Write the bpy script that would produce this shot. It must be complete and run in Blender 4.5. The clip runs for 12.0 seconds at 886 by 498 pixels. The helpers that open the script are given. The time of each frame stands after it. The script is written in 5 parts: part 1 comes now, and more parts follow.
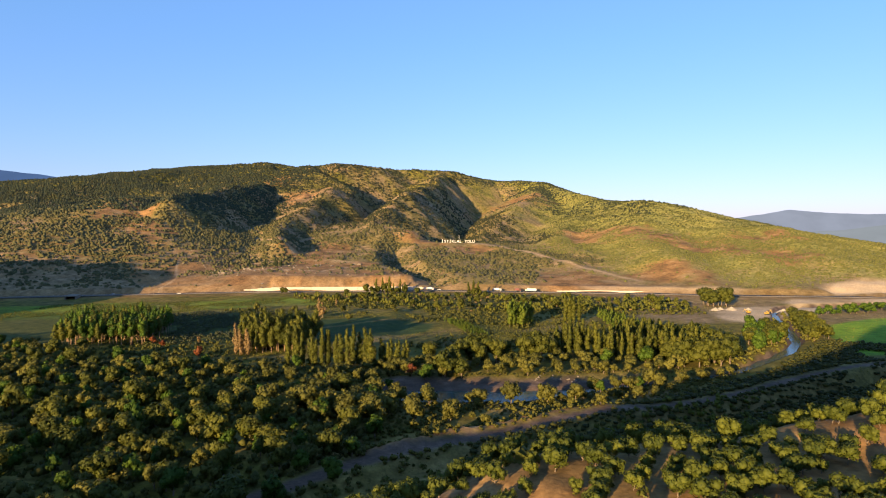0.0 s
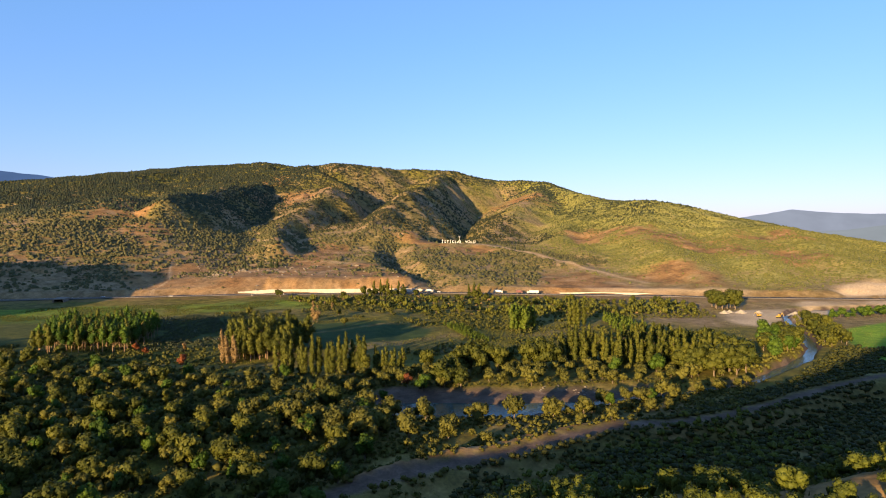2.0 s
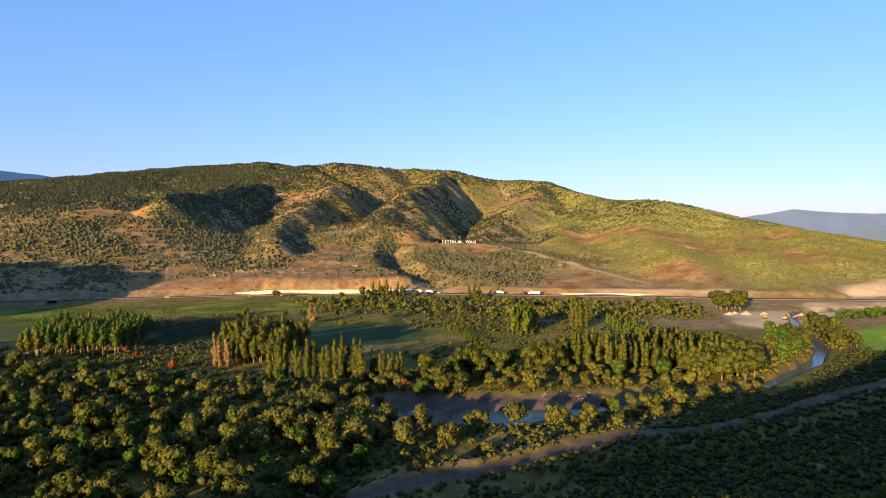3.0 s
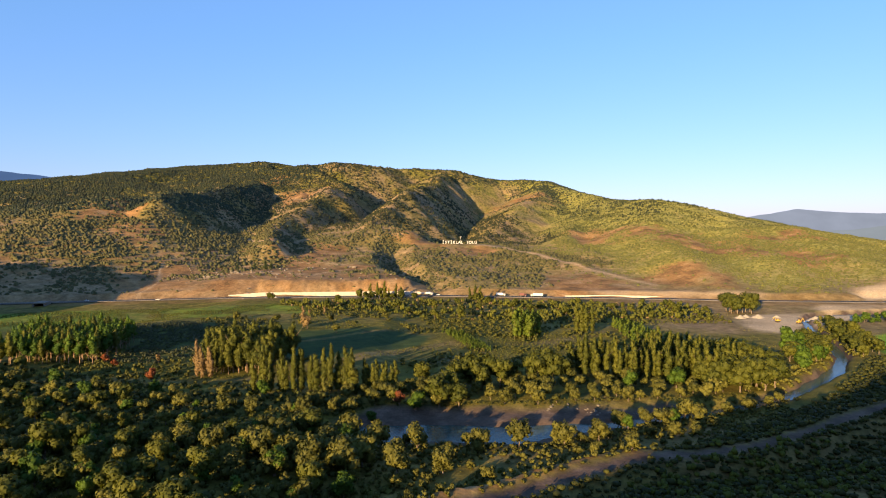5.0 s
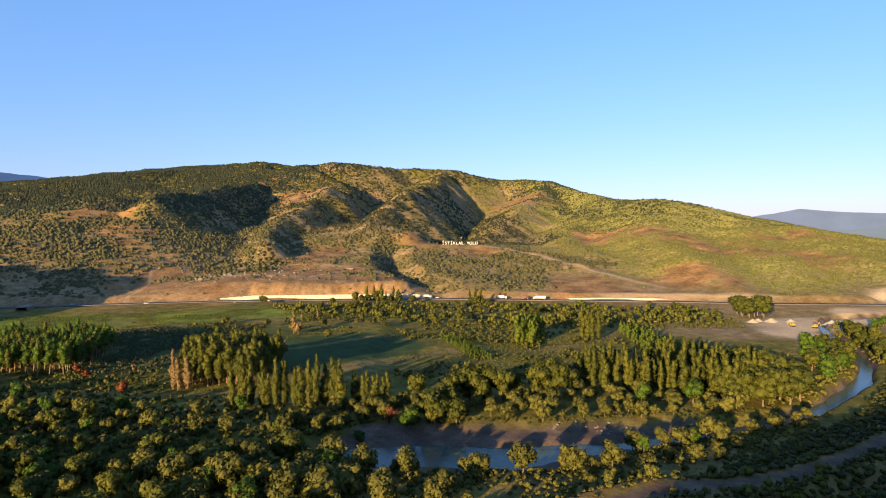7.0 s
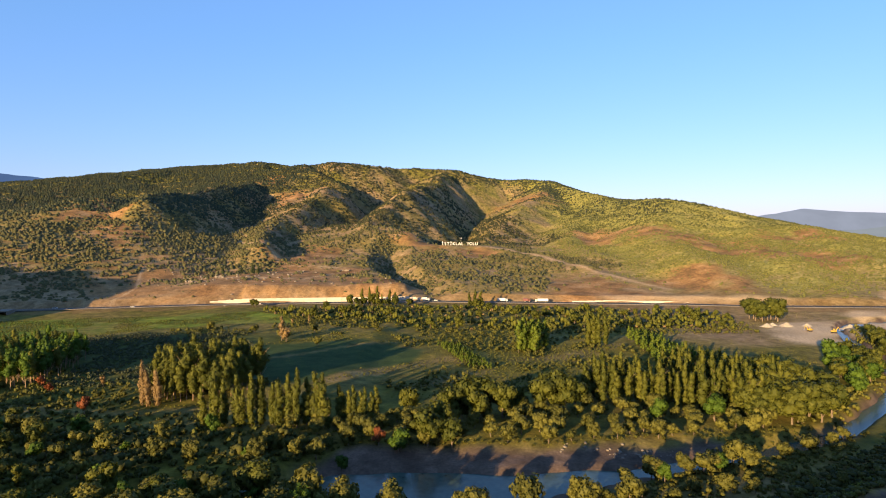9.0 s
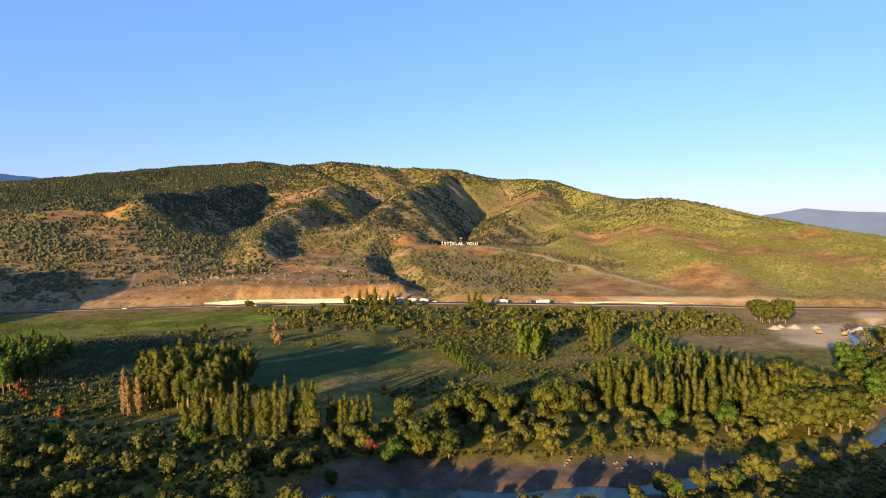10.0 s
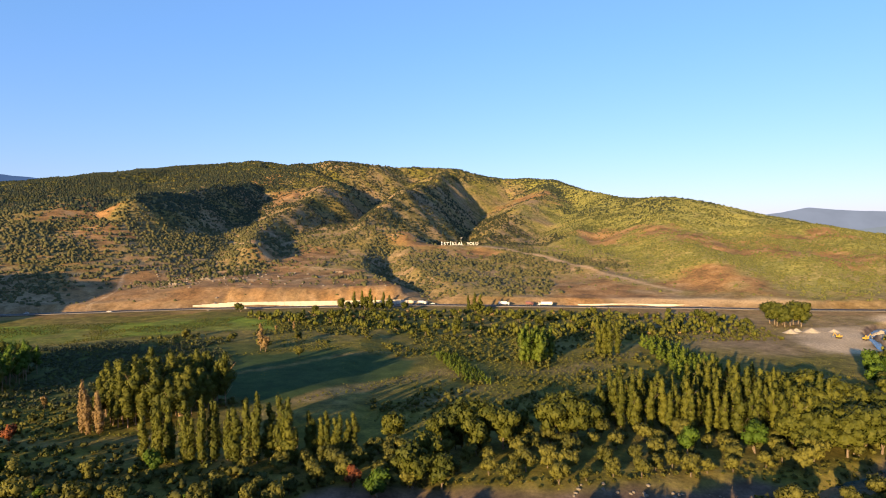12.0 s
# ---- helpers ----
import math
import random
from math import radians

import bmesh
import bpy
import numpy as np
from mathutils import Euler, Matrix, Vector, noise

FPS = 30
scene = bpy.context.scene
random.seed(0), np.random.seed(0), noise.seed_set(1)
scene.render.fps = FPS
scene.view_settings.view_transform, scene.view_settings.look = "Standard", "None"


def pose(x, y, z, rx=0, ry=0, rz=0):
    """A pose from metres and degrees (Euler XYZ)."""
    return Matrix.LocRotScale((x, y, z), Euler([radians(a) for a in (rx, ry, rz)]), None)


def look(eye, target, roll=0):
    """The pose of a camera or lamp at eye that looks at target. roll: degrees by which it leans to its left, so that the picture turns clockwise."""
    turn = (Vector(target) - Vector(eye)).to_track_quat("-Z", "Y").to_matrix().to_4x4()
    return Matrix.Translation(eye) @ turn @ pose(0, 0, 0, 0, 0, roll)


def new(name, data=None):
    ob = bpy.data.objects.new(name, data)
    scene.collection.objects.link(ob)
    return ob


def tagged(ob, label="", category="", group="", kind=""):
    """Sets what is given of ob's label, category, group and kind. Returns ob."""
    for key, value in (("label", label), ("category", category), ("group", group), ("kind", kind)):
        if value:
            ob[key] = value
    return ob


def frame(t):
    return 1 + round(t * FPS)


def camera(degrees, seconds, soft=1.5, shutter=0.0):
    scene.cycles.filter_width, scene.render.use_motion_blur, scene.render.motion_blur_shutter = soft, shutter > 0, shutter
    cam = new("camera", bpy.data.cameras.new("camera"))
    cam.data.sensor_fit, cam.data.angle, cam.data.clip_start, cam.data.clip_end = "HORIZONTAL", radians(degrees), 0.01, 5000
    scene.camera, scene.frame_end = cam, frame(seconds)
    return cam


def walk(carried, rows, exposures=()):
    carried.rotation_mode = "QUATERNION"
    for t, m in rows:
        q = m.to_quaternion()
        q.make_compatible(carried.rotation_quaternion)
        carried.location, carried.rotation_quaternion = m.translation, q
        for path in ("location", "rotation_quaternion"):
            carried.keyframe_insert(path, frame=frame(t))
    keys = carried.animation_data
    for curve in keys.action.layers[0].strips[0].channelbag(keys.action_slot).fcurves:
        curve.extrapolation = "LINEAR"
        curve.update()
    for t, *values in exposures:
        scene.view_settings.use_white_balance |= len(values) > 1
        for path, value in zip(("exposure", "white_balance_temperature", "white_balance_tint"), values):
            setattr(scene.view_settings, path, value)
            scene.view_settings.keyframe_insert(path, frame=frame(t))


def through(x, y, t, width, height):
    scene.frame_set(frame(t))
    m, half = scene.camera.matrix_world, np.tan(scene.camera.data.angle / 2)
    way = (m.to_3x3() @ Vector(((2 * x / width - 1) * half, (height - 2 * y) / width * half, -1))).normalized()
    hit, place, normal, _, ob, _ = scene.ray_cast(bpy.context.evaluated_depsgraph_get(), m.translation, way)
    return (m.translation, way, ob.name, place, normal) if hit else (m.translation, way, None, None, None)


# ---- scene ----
# ------------------------------------------------------------ camera
cam = camera(73.48, 12.0, soft=1.05)
PATH = [
    (0.0, look((0.00, 0.00, 78.00), (-2.261, 99.933, 75.135), 0.194)),
    (1.0, look((0.46, 10.22, 78.15), (-1.844, 110.155, 75.332), 0.137)),
    (2.0, look((1.00, 20.26, 78.29), (-1.400, 120.191, 75.464), 0.123)),
    (3.0, look((1.61, 30.43, 78.41), (-0.906, 130.354, 75.568), 0.117)),
    (4.0, look((2.29, 40.96, 78.50), (-0.347, 140.880, 75.662), 0.102)),
    (5.0, look((3.04, 52.00, 78.56), (0.286, 151.922, 75.745), 0.071)),
    (6.0, look((3.85, 63.63, 78.57), (0.994, 163.555, 75.805), 0.027)),
    (7.0, look((4.72, 75.85, 78.53), (1.773, 175.773, 75.825), -0.023)),
    (8.0, look((5.63, 88.57, 78.44), (2.617, 188.493, 75.784), -0.073)),
    (9.0, look((6.60, 101.63, 78.28), (3.514, 201.549, 75.664), -0.115)),
    (10.0, look((7.61, 114.78, 78.06), (4.449, 214.698, 75.454), -0.149)),
    (11.0, look((8.65, 127.71, 77.76), (5.408, 227.619, 75.156), -0.185)),
    (12.0, look((9.73, 140.00, 77.38), (6.375, 239.910, 74.790), -0.242)),
]
walk(cam, PATH)

# ------------------------------------------------------------ light
SUN_AZ = math.atan2(-0.48, -0.877)          # the low sun stands behind and to the left of the flight
SUN_EL = radians(9.4)
world = bpy.data.worlds.new("evening_sky")
scene.world = world
world.use_nodes = True
wn = world.node_tree.nodes
sky = wn.new("ShaderNodeTexSky")
sky.sky_type = "NISHITA"
sky.sun_disc = False
sky.sun_elevation = SUN_EL
sky.sun_rotation = SUN_AZ
sky.air_density, sky.dust_density, sky.ozone_density = 1.0, 0.5, 3.5
wn["Background"].inputs["Strength"].default_value = 0.0875
tint = wn.new("ShaderNodeMix")
tint.data_type, tint.blend_type = "RGBA", "MULTIPLY"
tint.inputs[0].default_value = 1.0
aim = wn.new("ShaderNodeTexCoord")
level = wn.new("ShaderNodeSeparateXYZ")
world.node_tree.links.new(aim.outputs["Generated"], level.inputs[0])
haze = wn.new("ShaderNodeValToRGB")                 # paler, rosier air towards the horizon
haze.color_ramp.elements[0].position, haze.color_ramp.elements[0].color = 0.0, (1.24, 0.89, 1.09, 1)
haze.color_ramp.elements[1].position, haze.color_ramp.elements[1].color = 0.30, (0.98, 0.96, 1.11, 1)
world.node_tree.links.new(level.outputs[2], haze.inputs[0])
world.node_tree.links.new(haze.outputs[0], tint.inputs[7])
world.node_tree.links.new(sky.outputs[0], tint.inputs[6])
clear = wn.new("ShaderNodeMix")
clear.data_type = "RGBA"
clear.inputs[0].default_value = 0.35
clear.inputs[7].default_value = (0.95, 2.05, 4.15, 1)
world.node_tree.links.new(tint.outputs[2], clear.inputs[6])
world.node_tree.links.new(clear.outputs[2], wn["Background"].inputs["Color"])
sun_data = bpy.data.lights.new("sun", "SUN")
sun_data.energy, sun_data.angle, sun_data.color = 5.0, radians(0.6), (1.0, 0.69, 0.335)
sun = new("sun", sun_data)
sun_dir = Vector((math.sin(SUN_AZ) * math.cos(SUN_EL), math.cos(SUN_AZ) * math.cos(SUN_EL), math.sin(SUN_EL)))
sun.matrix_world = look(sun_dir * 100, (0, 0, 0))
scene.view_settings.exposure = 1.65


# ------------------------------------------------------------ numeric helpers
def hash2(i, j, seed):
    n = (i * 374761393 + j * 668265263 + seed * 974711) & 0x7FFFFFFF
    n = ((n ^ (n >> 13)) * 1274126177) & 0x7FFFFFFF
    return ((n ^ (n >> 16)) & 0xFFFF) / 65535.0


def value_noise(x, y, seed):
    xi, yi = np.floor(x).astype(np.int64), np.floor(y).astype(np.int64)
    fx, fy = x - xi, y - yi
    fx, fy = fx * fx * (3 - 2 * fx), fy * fy * (3 - 2 * fy)
    a, b = hash2(xi, yi, seed), hash2(xi + 1, yi, seed)
    c, d = hash2(xi, yi + 1, seed), hash2(xi + 1, yi + 1, seed)
    return (a + (b - a) * fx) * (1 - fy) + (c + (d - c) * fx) * fy


def fbm(x, y, size, seed, octaves=4):
    """Noise about 0, from -0.5 to 0.5, whose largest lumps are size metres wide."""
    total, amp, norm = 0.0, 1.0, 0.0
    for o in range(octaves):
        total = total + amp * (value_noise(x / size * 2 ** o + 17.3 * o, y / size * 2 ** o - 9.1 * o, seed + o) - 0.5)
        norm += amp
        amp *= 0.5
    return total / norm


def smooth(a, b, v):
    t = np.clip((v - a) / (b - a), 0, 1)
    return t * t * (3 - 2 * t)


def to_line(x, y, line):
    """Distance from a polyline, and the value (third number of its points) at the nearest place."""
    best = np.full(np.shape(x), 1e9)
    val = np.zeros(np.shape(x))
    for (ax, ay, av), (bx, by, bv) in zip(line[:-1], line[1:]):
        dx, dy = bx - ax, by - ay
        t = np.clip(((x - ax) * dx + (y - ay) * dy) / (dx * dx + dy * dy), 0, 1)
        d = np.hypot(x - ax - t * dx, y - ay - t * dy)
        near = d < best
        best = np.where(near, d, best)
        val = np.where(near, av + t * (bv - av), val)
    return best, val


def to_crest(x, y, line):
    """Distance from a crest line, its height there, and the side: 1 to the east of a line that runs south, -1 to the west."""
    best, val, side = np.full(np.shape(x), 1e9), np.zeros(np.shape(x)), np.zeros(np.shape(x))
    for (ax, ay, av), (bx, by, bv) in zip(line[:-1], line[1:]):
        dx, dy = bx - ax, by - ay
        t = np.clip(((x - ax) * dx + (y - ay) * dy) / (dx * dx + dy * dy), 0, 1)
        ex, ey = x - ax - t * dx, y - ay - t * dy
        d = np.hypot(ex, ey)
        near = d < best
        best = np.where(near, d, best)
        val = np.where(near, av + t * (bv - av), val)
        side = np.where(near, (dx * ey - dy * ex) / (math.hypot(dx, dy) * (d + 6)), side)
    return best, val, side


def inside(x, y, poly):
    """How far inside a polygon, in metres; negative outside."""
    odd = np.zeros(np.shape(x), bool)
    ring = [(a, b, 0) for a, b in poly] + [(poly[0][0], poly[0][1], 0)]
    for (ax, ay, _), (bx, by, _) in zip(ring[:-1], ring[1:]):
        if ay != by:
            odd ^= ((ay > y) != (by > y)) & (x < (bx - ax) * (y - ay) / (by - ay) + ax)
    d, _ = to_line(x, y, ring)
    return np.where(odd, d, -d)


# ------------------------------------------------------------ the lie of the land
HIGHWAY = [(-2200, 420), (-700, 590), (-420, 676), (-255, 724), (-30, 756), (125, 742), (250, 730), (320, 716), (410, 712), (520, 704), (900, 690), (2200, 600)]
MAIN_RIDGE = [(-3000, 1900, 180), (-2200, 2050, 230), (-1612, 2200, 270), (-1443, 2230, 287), (-1251, 2250, 307), (-983, 2250, 329), (-699, 2200, 331), (-565, 2150, 312), (-419, 2070, 316), (-294, 2150, 314),
              (-229, 2250, 313), (-30, 2350, 318), (143, 2450, 290), (357, 2450, 282), (436, 2100, 212), (462, 1850, 176), (504, 1560, 161),
              (546, 1500, 141), (587, 1450, 122), (629, 1400, 104), (692, 1300, 89), (800, 1120, 52), (940, 960, 8)]
SIGN_SPUR = [(-32, 1250, 54), (60, 1180, 54), (132, 1060, 43), (179, 950, 30), (250, 810, 9)]
SPURS = [  # slopes of the western and the eastern flank, crest line
    (0.20, 0.70, [(-892, 2321, 326), (-1065, 1922, 258), (-804, 1749, 188), (-708, 1379, 82), (-611, 1224, 30)]),
    (0.20, 0.20, [(-1221, 2085, 275), (-1119, 1931, 233), (-1012, 1268, 102), (-934, 1103, 62)]),
    (0.62, 0.78, [(-799, 1826, 213), (-601, 1688, 205), (-549, 1135, 143)]),
    (0.20, 0.41, [(-684, 2153, 321), (-630, 1700, 158), (-506, 1433, 104), (-424, 1302, 92)]),
    (0.62, 0.90, [(-652, 2106, 287), (-658, 1922, 243), (-568, 1701, 211), (-582, 1477, 189)]),
    (0.62, 0.88, [(-602, 2271, 306), (-454, 1962, 222), (-348, 1688, 201), (-384, 1249, 87), (-306, 1012, 60)]),
    (0.20, 0.89, [(-518, 2067, 308), (-321, 1774, 201), (-323, 1490, 100), (-143, 1303, 93), (-8, 1209, 59)]),
    (0.62, 0.58, [(-223, 2396, 281), (-153, 1918, 193), (-33, 1811, 139), (-59, 1651, 80), (63, 1243, 20)]),
    (0.45, 0.90, [(-43, 2351, 303), (-79, 2144, 272), (-63, 1834, 179)]),
    (0.20, 0.57, [(-432, 1722, 187), (-411, 1559, 141), (-390, 1390, 110)]),
    (0.62, 0.89, [(-349, 2388, 258), (-74, 2013, 236), (-138, 1568, 181), (-196, 1307, 96)]),
    (0.20, 0.32, [(-977, 2049, 187), (-805, 1873, 173), (-655, 1189, 144)]),
    (0.40, 0.40, [(357, 2450, 282), (240, 2000, 188), (126, 1650, 111), (73, 1450, 69)]),
    (0.35, 0.35, [(442, 1900, 184), (293, 1500, 96), (225, 1280, 64), (215, 1080, 46)]),
    (0.30, 0.24, [(504, 1560, 161), (403, 1300, 96), (353, 1100, 66), (335, 920, 44), (322, 790, 17)]),
    (0.22, 0.20, [(629, 1400, 104), (520, 1130, 64), (462, 930, 42), (420, 790, 16)]),
    (0.20, 0.18, [(692, 1300, 89), (610, 1060, 60), (565, 880, 38), (520, 780, 18)]),
    (0.28, 0.28, SIGN_SPUR),
    # unseen hill west of the view, added to throw shade on the slope
    (0.80, 0.80, [(-900, 380, 110), (-720, 420, 112), (-640, 455, 104), (-545, 482, 74)]),
    # unseen ridge behind and left of the start, added to shade the wood
    (0.55, 0.55, [(-195, -100, 55), (-260, -80, 54), (-330, -45, 60), (-375, 10, 61), (-420, 65, 60), (-470, 120, 58), (-530, 190, 54), (-620, 250, 44)]),
]
RAVINE = [(-121, 1200, 8), (-112, 1050, 20), (-84, 930, 22), (-25, 800, 10)]
RIVER = [(-420, 150, 2.5), (-250, 210, 2.5), (-130, 258, 2.5), (-70, 278, 4), (-32, 289, 8), (0, 290, 10.5), (22, 290, 9), (42, 295, 5), (80, 306, 2.5), (110, 316, 2.5), (156, 339, 2.8), (190, 371, 2.6), (225, 405, 2.6),
         (251, 441, 2.6), (276, 498, 2.6), (292, 541, 2.6), (318, 600, 3), (360, 640, 8), (520, 660, 8), (900, 640, 8), (2000, 560, 8)]
TRACK = [(-200, 60, 3), (-110, 118, 3), (-54, 166, 3), (-36, 186, 3), (-20, 200, 3), (-1, 211, 3), (20, 222, 3), (44, 238, 3.5), (66, 250, 4), (84, 250, 4.5), (105, 257, 5), (132, 272, 5.5), (163, 292, 6), (210, 319, 7), (300, 350, 8), (420, 380, 8)]
BERM = [(-30, 198, 1.4), (-6, 216, 2.2), (16, 230, 2.4), (38, 244, 2.4), (56, 256, 2.0), (70, 260, 0.8)]
RIVER_BED = [(-50, 272), (-20, 270), (30, 272), (60, 284), (92, 302), (112, 316), (96, 330), (70, 326), (40, 320), (5, 320), (-35, 316), (-52, 296)]
WATER_LEVEL = -3.2
QUARRY = [(448, 738), (455, 720), (760, 712), (760, 800), (600, 795), (520, 785), (470, 768)]
GRAVEL_FLAT = [(366, 676), (376, 655), (452, 648), (700, 640), (700, 688), (430, 694), (400, 690)]


def highway_y(x):
    return np.interp(x, [p[0] for p in HIGHWAY], [p[1] for p in HIGHWAY])


# Beyond the view both ends are unseen, their heights set for the shade cast.
BLUFF_CREST = [(-420, -330, 52), (-260, -90, 46), (-220, -50, 42), (-175, 0, 39), (-142, 42, 37), (-114, 52, 37), (-92, 55, 36), (-50, 62, 35), (-15, 80, 38), (9, 97, 41), (33, 106, 41), (70, 104, 45), (88, 102, 52), (118, 102, 69), (200, 110, 83), (330, 130, 84), (600, 160, 70)]


def bluff(x, y):
    """Distance behind the edge of the near bluff (negative on its valley side), and the height of its edge."""
    d, z = to_line(x, y, BLUFF_CREST)
    plan = [(p[0], p[1]) for p in BLUFF_CREST] + [(900, 160), (900, -700), (-500, -700)]
    return np.where(inside(x, y, plan) > 0, d, -d), z


def land(x, y):
    x, y = np.asarray(x, float), np.asarray(y, float)
    d = y - highway_y(x) + fbm(x, y, 90, 3, 2) * smooth(30, 120, y - highway_y(x)) * 60
    base = np.interp(d, [-60, -16, 13, 15, 20, 62, 120, 170, 300, 470, 800, 1300, 2500],
                     [0, 2.5, 3, 3, 9, 20, 24, 27, 37, 50, 58, 70, 80])
    face = smooth(0, 30, 118 - np.abs(x + 150) + fbm(x, y, 40, 18, 2) * 30)                  # the bank cut for the highway
    base = np.maximum(base, face * np.interp(d, [14, 16, 19, 33, 50, 70], [3, 4, 6, 19.5, 20.5, 21]))
    side = smooth(0, 120, np.abs(x + 145) - 115) * smooth(10, 60, d)          # beside the long cut the slope starts softer
    base = base - side * np.interp(d, [0, 20, 60, 200, 300], [0, 5, 8, 6, 0])
    base = base * (1 - 0.85 * smooth(600, 1000, x) * smooth(40, 200, d))
    hills = [base]
    dm, zm = to_line(x, y, MAIN_RIDGE)
    steep = 0.40 + 0.38 * smooth(-950, -650, x) * (1 - smooth(250, 450, x))
    hills.append(zm - steep * (np.sqrt(dm * dm + 400) - 20))
    sway = smooth(150, 350, d)
    wx = x + sway * (fbm(x, y, 260, 61, 3) * 30 + fbm(x, y, 70, 62, 2) * 22)
    wy = y + sway * (fbm(x, y, 260, 63, 3) * 30 + fbm(x, y, 70, 64, 2) * 22)
    for west, east, line in SPURS:
        ds, zs, side_of = to_crest(wx, wy, line)
        k = west + (east - west) * np.clip(0.5 + 0.5 * side_of, 0, 1)
        hills.append(zs - k * (np.sqrt(ds * ds + 144) - 12))
    top = np.max(hills, axis=0)
    soft = 2.5
    h = top + soft * np.log(np.sum([np.exp(np.clip((a - top) / soft, -40, 0)) for a in hills], axis=0)) - soft * 0.2
    h = np.where(d < 10, np.maximum(base, np.where(top > base + 6, h, base)), h)
    rough = smooth(20, 260, d)
    gully = np.abs(fbm(x, y, 120, 13, 3)) * (1 - 0.8 * (1 - smooth(30, 150, dm)))
    rise = np.clip(h - base, 0, None)
    h = h - face * smooth(15, 22, d) * (1 - smooth(34, 60, d)) * (np.abs(fbm(x, y * 0.25, 16, 19, 3)) * 11 - 1.2)
    h = h + rough * (fbm(x, y, 230, 11, 5) * (6 + 0.05 * rise) + fbm(x, y, 48, 12, 3) * 7 - gully * np.clip(rise * 0.2, 0, 22) + 0.04 * np.clip(rise, 0, 100) * smooth(30, 150, dm))
    dr, deep = to_line(x, y, RAVINE)
    h = h - deep * np.clip(1 - dr / 34, 0, 1)
    cut = smooth(-4, 10, inside(x, y, QUARRY))
    h = h * (1 - cut) + (np.interp(y - highway_y(x), [13, 20, 56, 95], [3, 4, 13, 18]) + fbm(x, y, 30, 17, 3) * 5 * smooth(16, 30, y - highway_y(x))) * cut
    # level ground under the sign
    dp, _ = to_line(x, y, [(-34, 1230, 0), (40, 1222, 0)])
    level_w = 1 - smooth(12, 75, dp)
    h = h * (1 - level_w) + 55.5 * level_w
    # valley floor
    floor = 1 - smooth(-60, -20, d)
    h = h + floor * fbm(x, y, 60, 21, 4) * 1.6
    # near bluff
    b, edge = bluff(x, y)
    lip = np.interp(b, [-400, -62, -50, -8, 0, 6, 25, 200], [-80, -50, -42, -4, 0, 1, 0, 0])
    rise = np.clip(edge + lip + fbm(x, y, 36, 31, 4) * 9, 0, 200) * smooth(-75, -45, b)
    h = h + np.clip(rise - np.clip(h, 0, None), 0, None) * (1 - smooth(-10, 60, d))
    # dirt track bench and river bed
    dt, zt = to_line(x, y, TRACK)
    w = 1 - smooth(5.5, 12, dt)
    h = h * (1 - w) + zt * w
    db, zb = to_line(x, y, BERM)
    h = h + zb * np.exp(-(db / 2.6) ** 2) * (1 + fbm(x, y, 9, 43, 3) * 1.2)
    bed = smooth(-4, 10, inside(x, y, RIVER_BED) + fbm(x, y, 16, 44, 3) * 10)
    h = h * (1 - bed) + np.minimum(h, -2.2 + fbm(x, y, 14, 45, 3) * 1.6) * bed
    dw, half = to_line(x, y, RIVER)
    bank = dw + fbm(x, y, 22, 41, 3) * 6
    h = np.where(d < -20, h - (h + 5.2) * (1 - smooth(half - 1.5, half + 4, bank)), h)
    return h


ANGLES = np.concatenate([np.linspace(-47, 47, 640), np.linspace(47, 313, 62)[1:-1]])
RADII = np.concatenate([np.linspace(4, 120, 22)[:-1], 120 * (900 / 120) ** np.linspace(0, 1, 200)[:-1], np.arange(900, 2620, 8.5), np.linspace(2620, 4950, 40)])
GRID_A, GRID_R = np.meshgrid(np.radians(ANGLES), RADII, indexing="ij")
GRID_X, GRID_Y = np.sin(GRID_A) * GRID_R, np.cos(GRID_A) * GRID_R - 90
GRID_Z = land(GRID_X, GRID_Y)


def sample(field, x, y):
    """A field of the ground sheet at any place in front of the start, as the sheet itself lies."""
    x, y = np.asarray(x, float), np.asarray(y, float)
    a = np.degrees(np.arctan2(x, y + 90))
    r = np.hypot(x, y + 90)
    u = np.clip((a + 47) / 94 * 639, 0, 638.999)
    v = np.interp(r, RADII, np.arange(len(RADII)))
    v = np.clip(v, 0, len(RADII) - 1.001)
    i, j = u.astype(int), v.astype(int)
    fu, fv = u - i, v - j
    return (field[i, j] * (1 - fu) + field[i + 1, j] * fu) * (1 - fv) + (field[i, j + 1] * (1 - fu) + field[i + 1, j + 1] * fu) * fv


def ground_z(x, y):
    return sample(GRID_Z, x, y)


def land_at(x, y):
    if abs(math.degrees(math.atan2(x, y + 90))) > 47:
        return float(land(np.array([x]), np.array([y]))[0])
    return float(ground_z(np.array([x]), np.array([y]))[0])


# ------------------------------------------------------------ materials
def material(name):
    m = bpy.data.materials.new(name)
    m.use_nodes = True
    return m, m.node_tree, m.node_tree.nodes["Principled BSDF"]


def link(tree, a, b):
    tree.links.new(a, b)


def noise_node(tree, scale, detail=4.0, rough=0.6, coord="Object"):
    tc = tree.nodes.new("ShaderNodeTexCoord")
    n = tree.nodes.new("ShaderNodeTexNoise")
    n.inputs["Scale"].default_value, n.inputs["Detail"].default_value, n.inputs["Roughness"].default_value = scale, detail, rough
    link(tree, tc.outputs[coord], n.inputs["Vector"])
    return n


def ramp(tree, source, stops):
    r = tree.nodes.new("ShaderNodeValToRGB")
    e = r.color_ramp.elements
    while len(e) < len(stops):
        e.new(0.5)
    for el, (pos, col) in zip(e, stops):
        el.position = pos
        el.color = (*col, 1)
    link(tree, source, r.inputs[0])
    return r.outputs[0]


